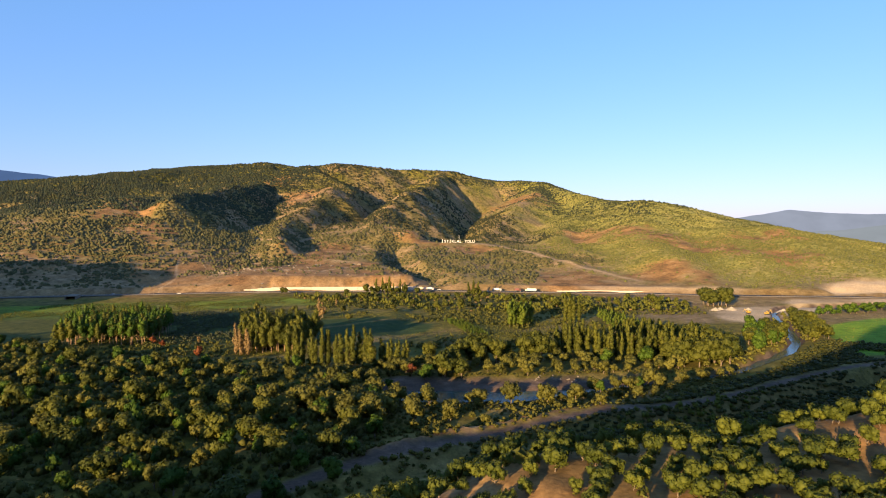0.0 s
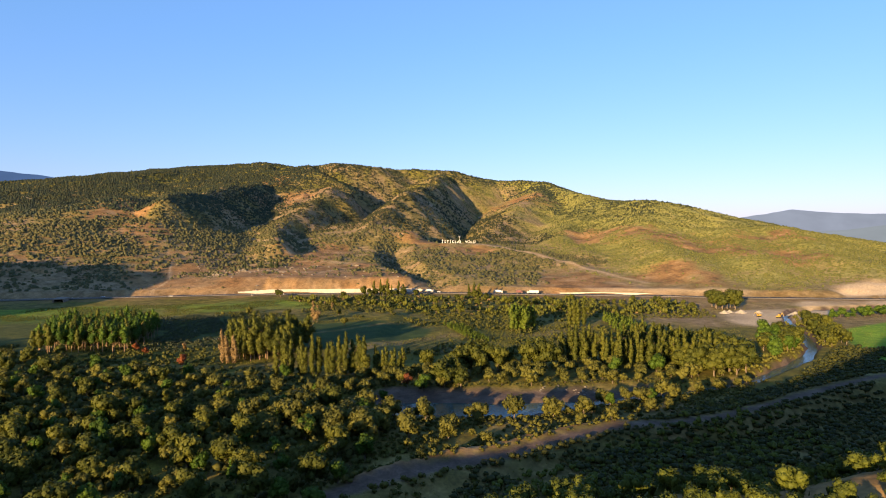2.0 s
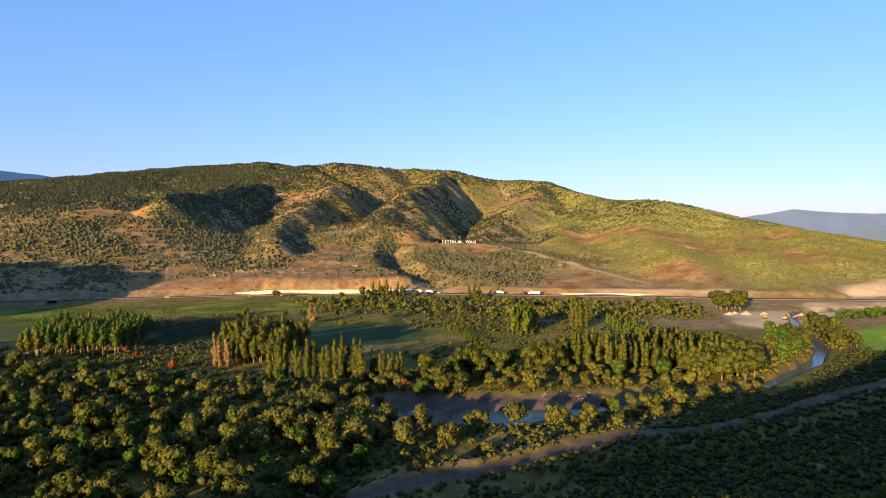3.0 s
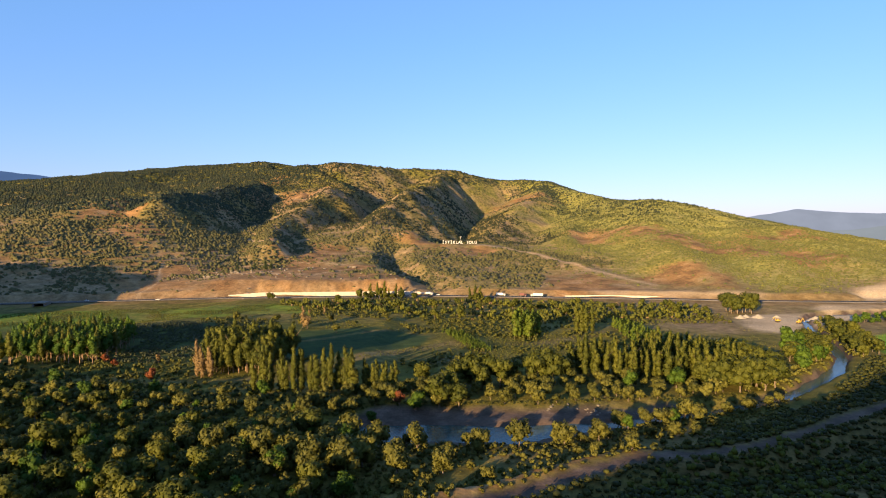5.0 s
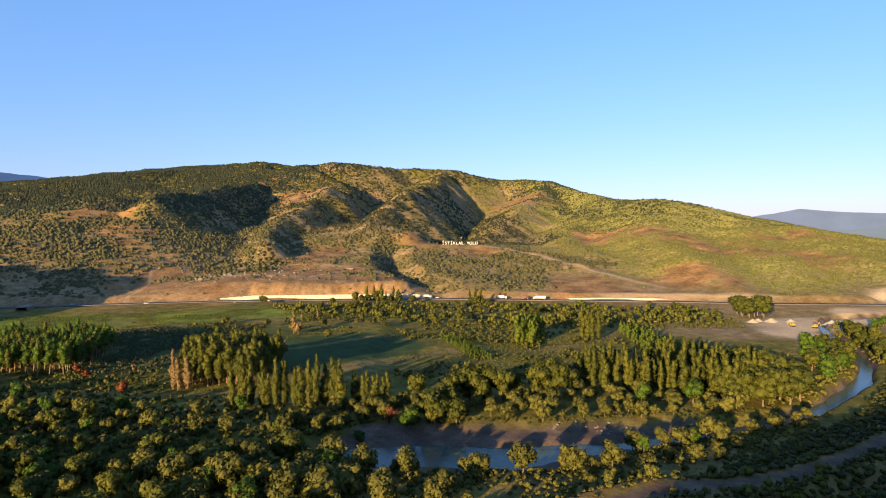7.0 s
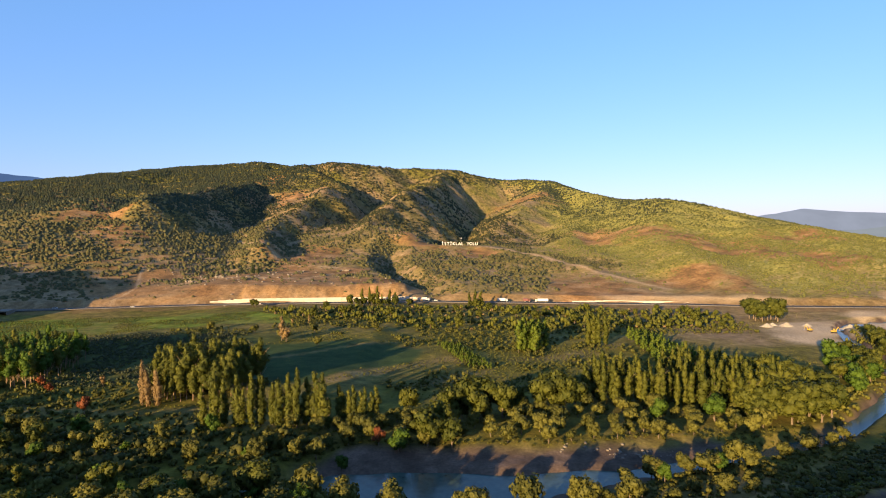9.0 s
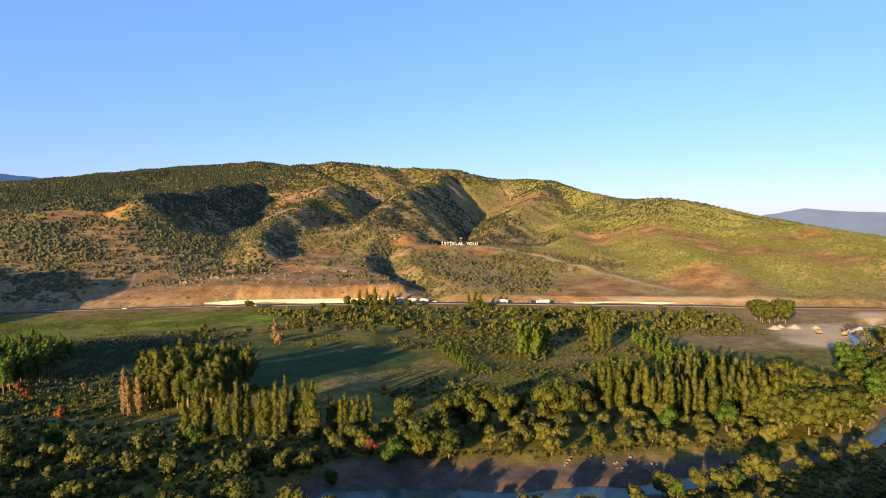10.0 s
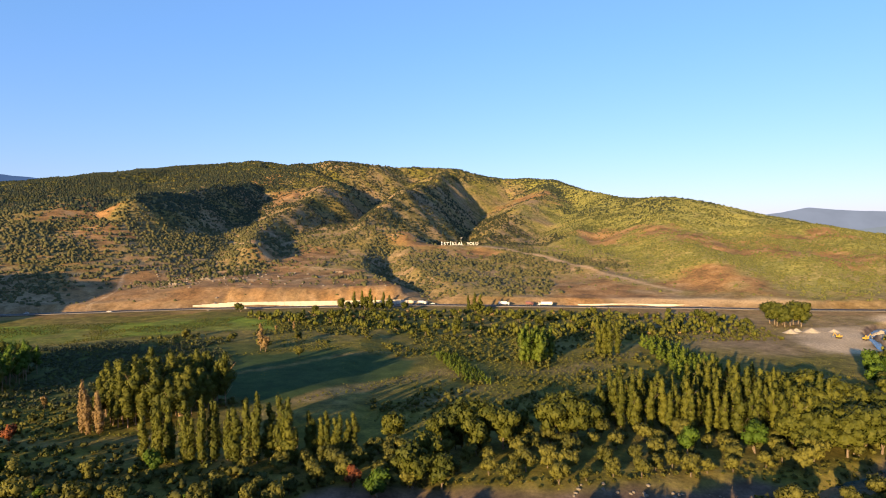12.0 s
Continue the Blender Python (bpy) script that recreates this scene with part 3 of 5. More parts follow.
def ribbon(line, steps=2.0):
    """Evenly spaced, smoothed points along a polyline."""
    pts = [Vector((p[0], p[1])) for p in line]
    out = []
    for a, b in zip(pts[:-1], pts[1:]):
        n = max(1, int((b - a).length / steps))
        out += [a.lerp(b, i / n) for i in range(n)]
    out.append(pts[-1])
    for _ in range(6):
        out = [out[0]] + [(out[i - 1] + out[i] * 2 + out[i + 1]) / 4 for i in range(1, len(out) - 1)] + [out[-1]]
    return out


def build_water():
    mid = ribbon([(p[0], p[1]) for p in RIVER[:-3]], 4.0)
    verts, faces = [], []
    for i, p in enumerate(mid):
        t = (mid[min(i + 1, len(mid) - 1)] - mid[max(i - 1, 0)]).normalized()
        n = Vector((-t.y, t.x))
        _, half = to_line(np.array([p.x]), np.array([p.y]), RIVER)
        w = float(half[0]) + 5
        for s in (-1, -0.5, 0, 0.5, 1):
            verts.append((p.x + n.x * w * s, p.y + n.y * w * s, WATER_LEVEL))
    for i in range(len(mid) - 1):
        for s in range(4):
            a = i * 5 + s
            faces.append((a, a + 1, a + 6, a + 5))
    ob = new("water", mesh_from("water", verts, faces, WATER))
    tagged(ob, "slow blue-green river reflecting the evening sky", "river", kind="structure")


build_water()


def build_strip(name, offset, width, lift, thick, mat, x0, x1, label, category, step=8.0):
    """A strip that follows the highway at an offset to the north."""
    xs = np.arange(x0, x1 + 0.1, step)
    verts, faces = [], []
    for x in xs:
        y = float(highway_y(x)) + offset
        verts += [(x, y - width / 2, 3 + lift), (x, y + width / 2, 3 + lift), (x, y + width / 2, 3 + lift - thick), (x, y - width / 2, 3 + lift - thick)]
    for i in range(len(xs) - 1):
        a = i * 4
        for s in range(4):
            faces.append((a + s, a + (s + 1) % 4, a + 4 + (s + 1) % 4, a + 4 + s))
    e = len(verts) - 4
    faces += [(0, 3, 2, 1), (e, e + 1, e + 2, e + 3)]
    ob = new(name, mesh_from(name, verts, faces, mat))
    return tagged(ob, label, category, kind="structure")


build_strip("road", 0, 16, 0.25, 0.6, ASPHALT, -1200, 1100, "grey asphalt highway along the foot of the hill", "road")
build_strip("lane_line", -7.4, 0.2, 0.262, 0.008, PAINT_WHITE, -1200, 1100, "white edge line of the highway", "road marking")
build_strip("lane_line", 7.4, 0.2, 0.262, 0.008, PAINT_WHITE, -1200, 1100, "white edge line of the highway", "road marking")
build_strip("guard_rail", -11.5, 0.12, 0.95, 0.35, RAIL, -1200, 1100, "weathered steel guard rail along the highway", "guard rail")


def build_retaining_wall(name, x0, x1, height, label):
    """Panels of a concrete wall, each with its own joint, and a coping along the top."""
    wall = thing(name, label, "retaining wall")
    n = int((x1 - x0) / 8)
    for i in range(n):
        xa, xb = x0 + (x1 - x0) * i / n, x0 + (x1 - x0) * (i + 1) / n
        ya, yb = float(highway_y(xa)) + 14, float(highway_y(xb)) + 14
        taper = min(1.0, (i + 1) / 5, (n - i) / 4)
        h = height * (0.45 + 0.55 * taper)
        turn = Matrix.Rotation(math.atan2(yb - ya, xb - xa), 4, "Z") @ Matrix.Rotation(radians(-8), 4, "X")
        bm = bmesh.new()
        box(bm, (math.hypot(xb - xa, yb - ya) - 0.12, 0.8, h), ((xa + xb) / 2, (ya + yb) / 2, 3 + h / 2 - 0.3), 0.05, turn)
        part("panel", bm, CONCRETE, wall)
    return wall


build_retaining_wall("retaining_wall", -266, -28, 4.8, "long cream concrete retaining wall under the cut slope")
build_retaining_wall("retaining_wall", 128, 250, 2.3, "low cream concrete retaining wall beside the highway")


# ------------------------------------------------------------ plants
ICO_BM = bmesh.new()
bmesh.ops.create_icosphere(ICO_BM, subdivisions=1, radius=1)
ICO_V = np.array([v.co[:] for v in ICO_BM.verts])
ICO_F = np.array([[v.index for v in f.verts] for f in ICO_BM.faces])
ICO_BM.free()
LUMP_V = np.array([(1, 0.1, -0.4), (0.1, 1, -0.4), (-1, 0.2, -0.4), (0.1, -1, -0.4), (0.25, 0.05, 0.8), (-0.3, 0.1, 0.7)])
LUMP_F = np.array([(0, 1, 4), (1, 5, 4), (1, 2, 5), (2, 3, 5), (3, 4, 5), (3, 0, 4)])


DOME_V = np.array([(math.cos(1.2566 * k), math.sin(1.2566 * k), -0.45) for k in range(5)] + [(0.62 * math.cos(2.0944 * k + 0.4), 0.62 * math.sin(2.0944 * k + 0.4), 0.55) for k in range(3)])
DOME_F = np.array([(0, 1, 5), (1, 2, 6), (1, 6, 5), (2, 3, 6), (3, 7, 6), (3, 4, 7), (4, 0, 7), (0, 5, 7), (5, 6, 7)])


def crown_mesh(name, blobs, leaves, size, mat, rng, droop=0.0):
    """Many small leaf clumps in the shell of several lobes, over a ragged core. blobs: (x, y, z, rx, ry, rz)."""
    blobs = np.array(blobs, float)
    vol = blobs[:, 3] * blobs[:, 4] + blobs[:, 4] * blobs[:, 5] + blobs[:, 3] * blobs[:, 5]
    pick = rng.choice(len(blobs), leaves, p=vol / vol.sum())
    d = rng.normal(size=(leaves, 3))
    d /= np.linalg.norm(d, axis=1)[:, None]
    r = 0.72 + 0.36 * rng.random(leaves) ** 0.8
    c = blobs[pick, :3] + d * blobs[pick, 3:] * r[:, None]
    nrm = d + rng.normal(size=(leaves, 3)) * 0.42
    nrm[:, 2] += 0.1
    nrm /= np.linalg.norm(nrm, axis=1)[:, None]
    side = np.cross(nrm, rng.normal(size=(leaves, 3)))
    side /= np.linalg.norm(side, axis=1)[:, None]
    up = np.cross(nrm, side)
    s = size * (0.6 + 0.8 * rng.random(leaves))[:, None]
    tri = np.stack([c - side * s - up * s * 0.6, c + side * s - up * s * 0.5, c + up * s * 1.1], 1)
    tri[:, 2, 2] -= droop * s[:, 0] * 0.5
    lv = tri.reshape(-1, 3)
    lf = np.arange(leaves * 3).reshape(-1, 3)
    soft = d * 0.8 + nrm * 0.35
    ln = np.repeat(soft / np.linalg.norm(soft, axis=1)[:, None], 3, axis=0)
    cv, cf = [], []
    for b in blobs:
        jit = 0.62 + 0.22 * rng.random((len(ICO_V), 1))
        cf.append(ICO_F + len(lv) + sum(len(v) for v in cv))
        cv.append(b[:3] + ICO_V * jit * b[3:])
    return mesh_from(name, np.vstack([lv] + cv), np.vstack([lf] + cf), mat, False, np.vstack([ln] + [ICO_V] * len(blobs)))


def trunk_mesh(name, height, radius, limbs, mat, rng, lean=0.3):
    bm = bmesh.new()
    p = Vector((0, 0, -0.4))
    top = Vector((rng.normal() * lean, rng.normal() * lean, height))
    steps = 4
    for i in range(steps):
        q = Vector((0, 0, -0.4)).lerp(top, (i + 1) / steps) + Vector((rng.normal() * 0.1, rng.normal() * 0.1, 0))
        rod(bm, p, q, radius * (1 - 0.2 * i), radius * (1 - 0.2 * (i + 1)), 6)
        if i:
            for _ in range(limbs):
                a = rng.random() * 6.283
                reach = height * (0.16 + 0.14 * rng.random())
                rod(bm, p, p + Vector((math.cos(a) * reach, math.sin(a) * reach, reach * 1.1)), radius * 0.4, radius * 0.12, 3)
        p = q
    me = bpy.data.meshes.new(name)
    bm.to_mesh(me)
    bm.free()
    me.materials.append(mat)
    return me


def poplar_meshes(rng, height, clear=0.12, width=0.11, leaf=LEAF_POPLAR, bark=BARK, leaves=900):
    blobs = []
    n = 6
    for i in range(n):
        f = i / (n - 1)
        z = height * (clear + (1 - clear) * (0.10 + 0.80 * f))
        w = height * width * (0.30 + 0.80 * math.sin(math.pi * (0.24 + 0.68 * f))) * (0.85 + 0.2 * rng.random())
        blobs.append((rng.normal() * w * 0.28, rng.normal() * w * 0.28, z, w, w, height * 0.13))
    return crown_mesh("crown", blobs, leaves, height * 0.021, leaf, rng), trunk_mesh("trunk", height * 0.8, height * 0.014, 1, bark, rng, 0.2)


def round_meshes(rng, height, spread, leaf=LEAF_WILLOW, bark=BARK, lobes=8, leaves=720, size=0.36):
    blobs = [(0, 0, height * 0.58, spread * 0.55, spread * 0.55, height * 0.34)]
    for i in range(lobes):
        a = 6.283 * (i + rng.random() * 0.7) / lobes
        r = spread * (0.35 + 0.3 * rng.random())
        w = spread * (0.30 + 0.18 * rng.random())
        blobs.append((math.cos(a) * r, math.sin(a) * r, height * (0.36 + 0.42 * rng.random()), w, w, w * (0.8 + 0.4 * rng.random())))
    return crown_mesh("crown", blobs, leaves, size, leaf, rng, 0.4), trunk_mesh("trunk", height * 0.55, height * 0.03, 2, bark, rng)


class Plant:
    """One kind of tree: a few different meshes, set out again and again."""

    def __init__(self, name, label, category, group, makes):
        self.name, self.label, self.category, self.group, self.count = name, label, category, group, 0
        self.models = []
        for crown, trunk in makes:
            self.models.append((crown, trunk))

    def plant(self, x, y, scale, turn, stretch=1.0, sink=0.1):
        crown, trunk = self.models[self.count % len(self.models)]
        self.count += 1
        ob = thing(self.name, self.label, self.category, None, self.group)
        ob.matrix_basis = Matrix.LocRotScale((x, y, land_at(x, y) - sink), Euler((0, 0, turn)), (scale, scale, scale * stretch))
        mesh_part("trunk", trunk, ob)
        mesh_part("crown", crown, ob)
        return ob


RNG = np.random.default_rng(7)
poplar = Plant("poplar_tree", "tall slim green poplar tree standing in a valley row", "tree", "poplars in the valley",
               [poplar_meshes(RNG, 21, 0.06, w) for w in (0.095, 0.11, 0.125)])
grove_poplar = Plant("poplar_tree", "tall poplar with bare pale trunk and high green crown", "tree", "poplars in the groves",
                     [poplar_meshes(RNG, 20, 0.27, 0.15, LEAF_POPLAR, BARK_PALE, 1100) for _ in range(3)])
plantation_poplar = Plant("plantation_poplar_tree", "slender plantation poplar with bare reddish trunk and green top", "tree", "poplar plantation in the valley",
                          [poplar_meshes(RNG, 13.5, 0.36, 0.15, leaf, BARK_PALE, 420) for leaf in (LEAF_FRESH, LEAF_POPLAR, LEAF_FRESH)])
young_poplar = Plant("young_poplar_tree", "young bright green poplar in a planted row", "tree", "young poplar plantation",
                     [poplar_meshes(RNG, 8, 0.1, 0.16, LEAF_YOUNG, BARK, 520) for _ in range(2)])
willow = Plant("willow_tree", "round olive-green willow with several soft lobes", "tree", "willows by the river",
               [round_meshes(RNG, 7, 3.4) for _ in range(5)])
willow_bush = Plant("willow_bush", "small rounded olive willow bush in the scrub", "bush", "willow bushes in the scrub", willow.models)
big_tree = Plant("broadleaf_tree", "large full-crowned green tree above the scrub", "tree", "large trees in the valley",
                 [round_meshes(RNG, 12, 4.6, LEAF_POPLAR, BARK, 11, 1300, 0.44) for _ in range(3)])
fresh_tree = Plant("alder_tree", "bright fresh-green leafy tree in the valley scrub", "tree", "bright green trees",
                   [round_meshes(RNG, 9, 3.6, LEAF_FRESH, BARK, 9, 1000, 0.38) for _ in range(3)])
oak = Plant("oak_shrub", "low sunlit oak shrub on the dry orange bluff", "shrub", "oak shrubs on the bluff",
            [round_meshes(RNG, 4.6, 2.5, LEAF_OAK, BARK, 9, 560, 0.25) for _ in range(4)])
oak_bush = Plant("oak_bush", "small sunlit oak bush on the bare bluff top", "bush", "oak bushes on the bluff", oak.models)
rust_tree = Plant("rust_red_tree", "small tree with rust-red withered leaves", "tree", "withered trees",
                  [round_meshes(RNG, 8, 2.8, LEAF_RUST, BARK, 5, 500, 0.36)])
tan_tree = Plant("dry_tree", "small tree with dry tan leaves", "tree", "withered trees",
                 [round_meshes(RNG, 8, 2.6, LEAF_TAN, BARK, 5, 500, 0.36), poplar_meshes(RNG, 11, 0.1, 0.14, LEAF_TAN, BARK, 400)])
tan_poplar = Plant("poplar_tree", "pale tan withered poplar at the edge of the grove", "tree", "withered trees",
                   [poplar_meshes(RNG, 17, 0.05, 0.10, LEAF_TAN, BARK_PALE, 700) for _ in range(2)])
cypress = Plant("cypress_tree", "dark narrow cypress on the bare terrace", "tree", "dark trees on the terrace",
                [poplar_meshes(RNG, 13, 0.05, 0.15, LEAF_DARK, BARK, 420)])


def scatter(poly, spacing, rng, keep=None, limit=9999):
    """Places inside a polygon, no two nearer than spacing."""
    xs, ys = [p[0] for p in poly], [p[1] for p in poly]
    area = (max(xs) - min(xs)) * (max(ys) - min(ys))
    n = int(area / spacing ** 2 * 4)
    px, py = rng.uniform(min(xs), max(xs), n), rng.uniform(min(ys), max(ys), n)
    ok = inside(px, py, poly) > 0
    dw, half = to_line(px, py, RIVER)
    dt, _ = to_line(px, py, TRACK)
    ok &= (dw > half + 2) & (dt > np.where(px < 90, 4.6, 3.8))
    ok &= inside(px, py, RIVER_BED) < -1
    if keep is not None:
        ok &= keep(px, py)
    cells, out = {}, []
    for x, y in zip(px[ok], py[ok]):
        c = (int(x // spacing), int(y // spacing))
        if all((x - a) ** 2 + (y - b) ** 2 > spacing ** 2 for i in (-1, 0, 1) for j in (-1, 0, 1) for a, b in cells.get((c[0] + i, c[1] + j), ())):
            cells.setdefault(c, []).append((x, y))
            out.append((x, y))
            if len(out) >= limit:
                break
    return out


def plant_all(kind, places, lo, hi, rng, stretch=(0.9, 1.15)):
    for x, y in places:
        kind.plant(x, y, rng.uniform(lo, hi), rng.random() * 6.283, rng.uniform(*stretch))


def row(a, b, n, rng, jitter=1.2):
    return [(a[0] + (b[0] - a[0]) * i / (n - 1) + rng.normal() * jitter, a[1] + (b[1] - a[1]) * i / (n - 1) + rng.normal() * jitter) for i in range(n)]


# poplar rows and groves
plant_all(plantation_poplar, scatter([(-262, 378), (-203, 382), (-205, 405), (-220, 455), (-300, 458)], 4.1, RNG, None, 190), 1.08, 1.36, RNG)
plant_all(grove_poplar, scatter([(-132, 361), (-98, 366), (-92, 392), (-106, 408), (-146, 405)], 3.5, RNG), 0.75, 1.05, RNG)
plant_all(poplar, row((-92, 327), (-75, 328), 10, RNG, 0.8), 0.58, 0.92, RNG, (0.95, 1.3))
plant_all(poplar, row((-72, 331), (-57, 330), 9, RNG, 0.8), 0.58, 0.92, RNG, (0.95, 1.3))
plant_all(poplar, row((-54, 335), (-46, 334), 6, RNG, 0.5), 0.58, 0.92, RNG, (0.95, 1.3))
plant_all(poplar, row((-44, 341), (-29, 345), 8, RNG, 0.5), 0.6, 0.78, RNG)
plant_all(young_poplar, scatter([(43, 490), (58, 487), (66, 510), (48, 516)], 3.3, RNG), 1.7, 2.1, RNG, (1.15, 1.4))
plant_all(poplar, row((94, 515), (106, 515), 4, RNG, 0.3), 0.95, 1.05, RNG)
plant_all(poplar, scatter([(58, 372), (90, 366), (132, 352), (150, 366), (140, 415), (118, 424), (100, 392), (62, 388)], 4.6, RNG, None, 110), 0.75, 1.0, RNG)
plant_all(young_poplar, scatter([(117, 424), (140, 424), (146, 470), (144, 545), (129, 545), (126, 480)], 4.2, RNG, None, 90), 0.9, 1.35, RNG)
for k in range(6):
    plant_all(young_poplar, row((-9 + k * 2.6, 512 - k * 1.0), (11 + k * 2.6, 446 - k * 1.0), 17, RNG, 0.4), 0.45, 0.6, RNG)
# tall trees near the highway
plant_all(big_tree, scatter([(266, 632), (288, 630), (292, 648), (270, 652)], 5.0, RNG), 1.45, 1.8, RNG)
plant_all(poplar, row((-100, 720), (-62, 720), 7, RNG, 2), 0.6, 0.9, RNG)
plant_all(big_tree, row((-112, 714), (-48, 714), 9, RNG, 3), 0.7, 1.05, RNG)
plant_all(big_tree, [(-208, 704), (-204, 702), (18, 712), (22, 709), (28, 712)], 0.7, 1.0, RNG)
plant_all(poplar, row((14, 716), (26, 716), 3, RNG, 1), 0.75, 0.9, RNG)
# willows on both banks
plant_all(willow, scatter([(-60, 304), (-30, 308), (30, 312), (80, 313), (150, 350), (135, 362), (60, 366), (-20, 350), (-60, 340)], 5.8, RNG, None, 92), 0.7, 1.2, RNG)
plant_all(big_tree, [(-9, 322), (-2, 330), (3, 320), (16, 356), (44, 372), (52, 360), (135, 352), (146, 350), (155, 358), (150, 372), (140, 362), (128, 346)], 0.9, 1.25, RNG)
plant_all(fresh_tree, [(-16, 314), (26, 372), (112, 350), (88, 348), (205, 408), (212, 418), (216, 430), (222, 440), (208, 424), (228, 452), (236, 462), (218, 446), (202, 398)], 0.9, 1.3, RNG)
plant_all(fresh_tree, scatter([(195, 395), (215, 388), (240, 432), (262, 480), (240, 484), (212, 440)], 7.5, RNG, None, 16), 0.8, 1.5, RNG, (0.8, 1.4))
plant_all(big_tree, scatter([(195, 395), (215, 388), (240, 432), (262, 480), (240, 484), (212, 440)], 7.5, RNG, None, 14), 0.7, 1.15, RNG)
plant_all(big_tree, scatter([(124, 346), (160, 347), (178, 380), (166, 412), (145, 412), (138, 380)], 6.5, RNG), 1.15, 1.55, RNG)
for tx, ty, ts in ((-6, 320, 1.3), (2, 349, 1.3), (9, 353, 1.5), (17, 355, 1.5), (24, 351, 1.35), (14, 345, 1.15), (-16, 354, 1.1), (42, 358, 1.4), (50, 361, 1.5), (46, 367, 1.4), (57, 364, 1.2), (30, 360, 1.0)):
    big_tree.plant(tx, ty, ts, tx * 1.7, 1.05)
LEFT_WOOD = [(-340, 410), (-330, 345), (-170, 190), (-105, 180), (-120, 300), (-195, 340), (-240, 370)]
plant_all(big_tree, scatter(LEFT_WOOD, 17, RNG, None, 40), 0.6, 1.05, RNG)
plant_all(willow, scatter(LEFT_WOOD, 10, RNG, None, 110), 0.7, 1.3, RNG)
plant_all(fresh_tree, scatter(LEFT_WOOD, 16, RNG, None, 45), 0.6, 1.1, RNG)
plant_all(big_tree, scatter([(254, 428), (276, 440), (304, 500), (316, 548), (304, 545), (278, 490)], 6.5, RNG), 0.7, 1.05, RNG)
plant_all(fresh_tree, scatter([(342, 562), (440, 600), (480, 625), (470, 640), (380, 600), (340, 578)], 6, RNG, None, 40), 0.7, 1.1, RNG)
# the scrub wood south of the river
SOUTH_WOOD = [(-330, 190), (-150, 150), (-60, 148), (-10, 195), (40, 236), (110, 258), (150, 290), (150, 325), (110, 306), (60, 286), (0, 280), (-60, 268), (-140, 250), (-260, 200)]
plant_all(big_tree, [(-110, 213), (-90, 222), (-99, 272), (-107, 192), (-72, 204), (-140, 300), (-60, 245)], 0.85, 1.15, RNG)
plant_all(willow, [(-17, 241), (-2, 242), (25, 267), (42, 270), (55, 272), (98, 302), (-36, 255), (-46, 247), (-28, 252), (-33, 262), (-12, 263), (10, 264)], 1.2, 1.5, RNG)
plant_all(willow, scatter([(-80, 228), (-32, 236), (-22, 266), (-50, 270), (-82, 256)], 8, RNG, None, 18), 1.35, 1.75, RNG)
plant_all(willow_bush, scatter(SOUTH_WOOD, 7.2, RNG, lambda px, py: px < -28 - (py - 200) * 0.1, 85), 0.7, 1.35, RNG)
plant_all(fresh_tree, scatter(SOUTH_WOOD, 13, RNG, lambda px, py: px < -30, 60), 0.6, 1.2, RNG)
plant_all(big_tree, scatter(SOUTH_WOOD, 15, RNG, lambda px, py: px < -40, 55), 0.65, 1.2, RNG)
plant_all(willow, row((-130, 248), (-40, 276), 18, RNG, 3.0), 0.7, 1.2, RNG)
plant_all(willow, row((58, 288), (104, 302), 8, RNG, 2.0), 0.8, 1.25, RNG)
plant_all(willow_bush, scatter([(-30, 212), (0, 222), (40, 246), (100, 262), (140, 290), (100, 296), (50, 280), (0, 272), (-35, 262)], 8, RNG, lambda px, py: fbm(px, py, 30, 107, 2) > -0.08, 42), 0.4, 0.85, RNG)
plant_all(willow, row((112, 306), (150, 326), 6, RNG, 2.5), 0.6, 1.0, RNG)
plant_all(fresh_tree, [(92, 298), (70, 287), (-34, 300)], 0.6, 0.8, RNG)
NORTH_WOOD = [(-330, 225), (-140, 258), (-55, 288), (-42, 312), (-60, 322), (-100, 320), (-150, 318), (-230, 330), (-330, 345), (-420, 330)]
# the belt below the highway
BELT = [(-185, 665), (-150, 632), (-80, 600), (0, 580), (110, 590), (225, 585), (250, 640), (240, 690), (100, 706), (-60, 716), (-120, 690)]
plant_all(rust_tree, [(-188, 374), (-200, 385), (-151, 343), (113, 354), (-24, 318)], 0.75, 1.05, RNG)
plant_all(tan_tree, [(-134, 590), (-120, 590), (-75, 640), (-40, 670), (-85, 650), (-64, 334), (-170, 387)], 0.6, 1.0, RNG)
plant_all(tan_tree, [(-120, 514), (-116, 511), ], 1.2, 1.55, RNG)
plant_all(tan_poplar, [(-134, 357), (-131, 355), (-128, 357), (-136, 361), (-126, 355)], 0.85, 1.05, RNG)
plant_all(willow, [(-127, 293), (-115, 298), (-94, 294), (-83, 294), (-62, 297), (-51, 303), (-44, 304), (-39, 281), (-20, 346), (-16, 342), (-12, 345)], 0.9, 1.25, RNG)
plant_all(willow, [(-90, 496), (-126, 531), (-118, 520), (-60, 560), (-105, 548), (-150, 545), (-190, 560)], 0.8, 1.1, RNG)
plant_all(cypress, [(-258, 868), (-263, 864), (-268, 872), (-287, 884), (-304, 866)], 0.7, 1.1, RNG)
# oak shrubs on the bluff
BLUFF = [(-24, 104), (-12, 80), (4, 68), (66, 68), (92, 84), (98, 100), (88, 124), (50, 136), (15, 134), (-12, 122)]
plant_all(oak, scatter(BLUFF, 3.2, RNG, lambda px, py: fbm(px, py, 13, 33, 2) > -0.13, 290), 0.5, 0.95, RNG)
plant_all(oak_bush, scatter([(26, 64), (92, 66), (96, 104), (50, 100)], 4.0, RNG, None, 70), 0.45, 0.8, RNG)
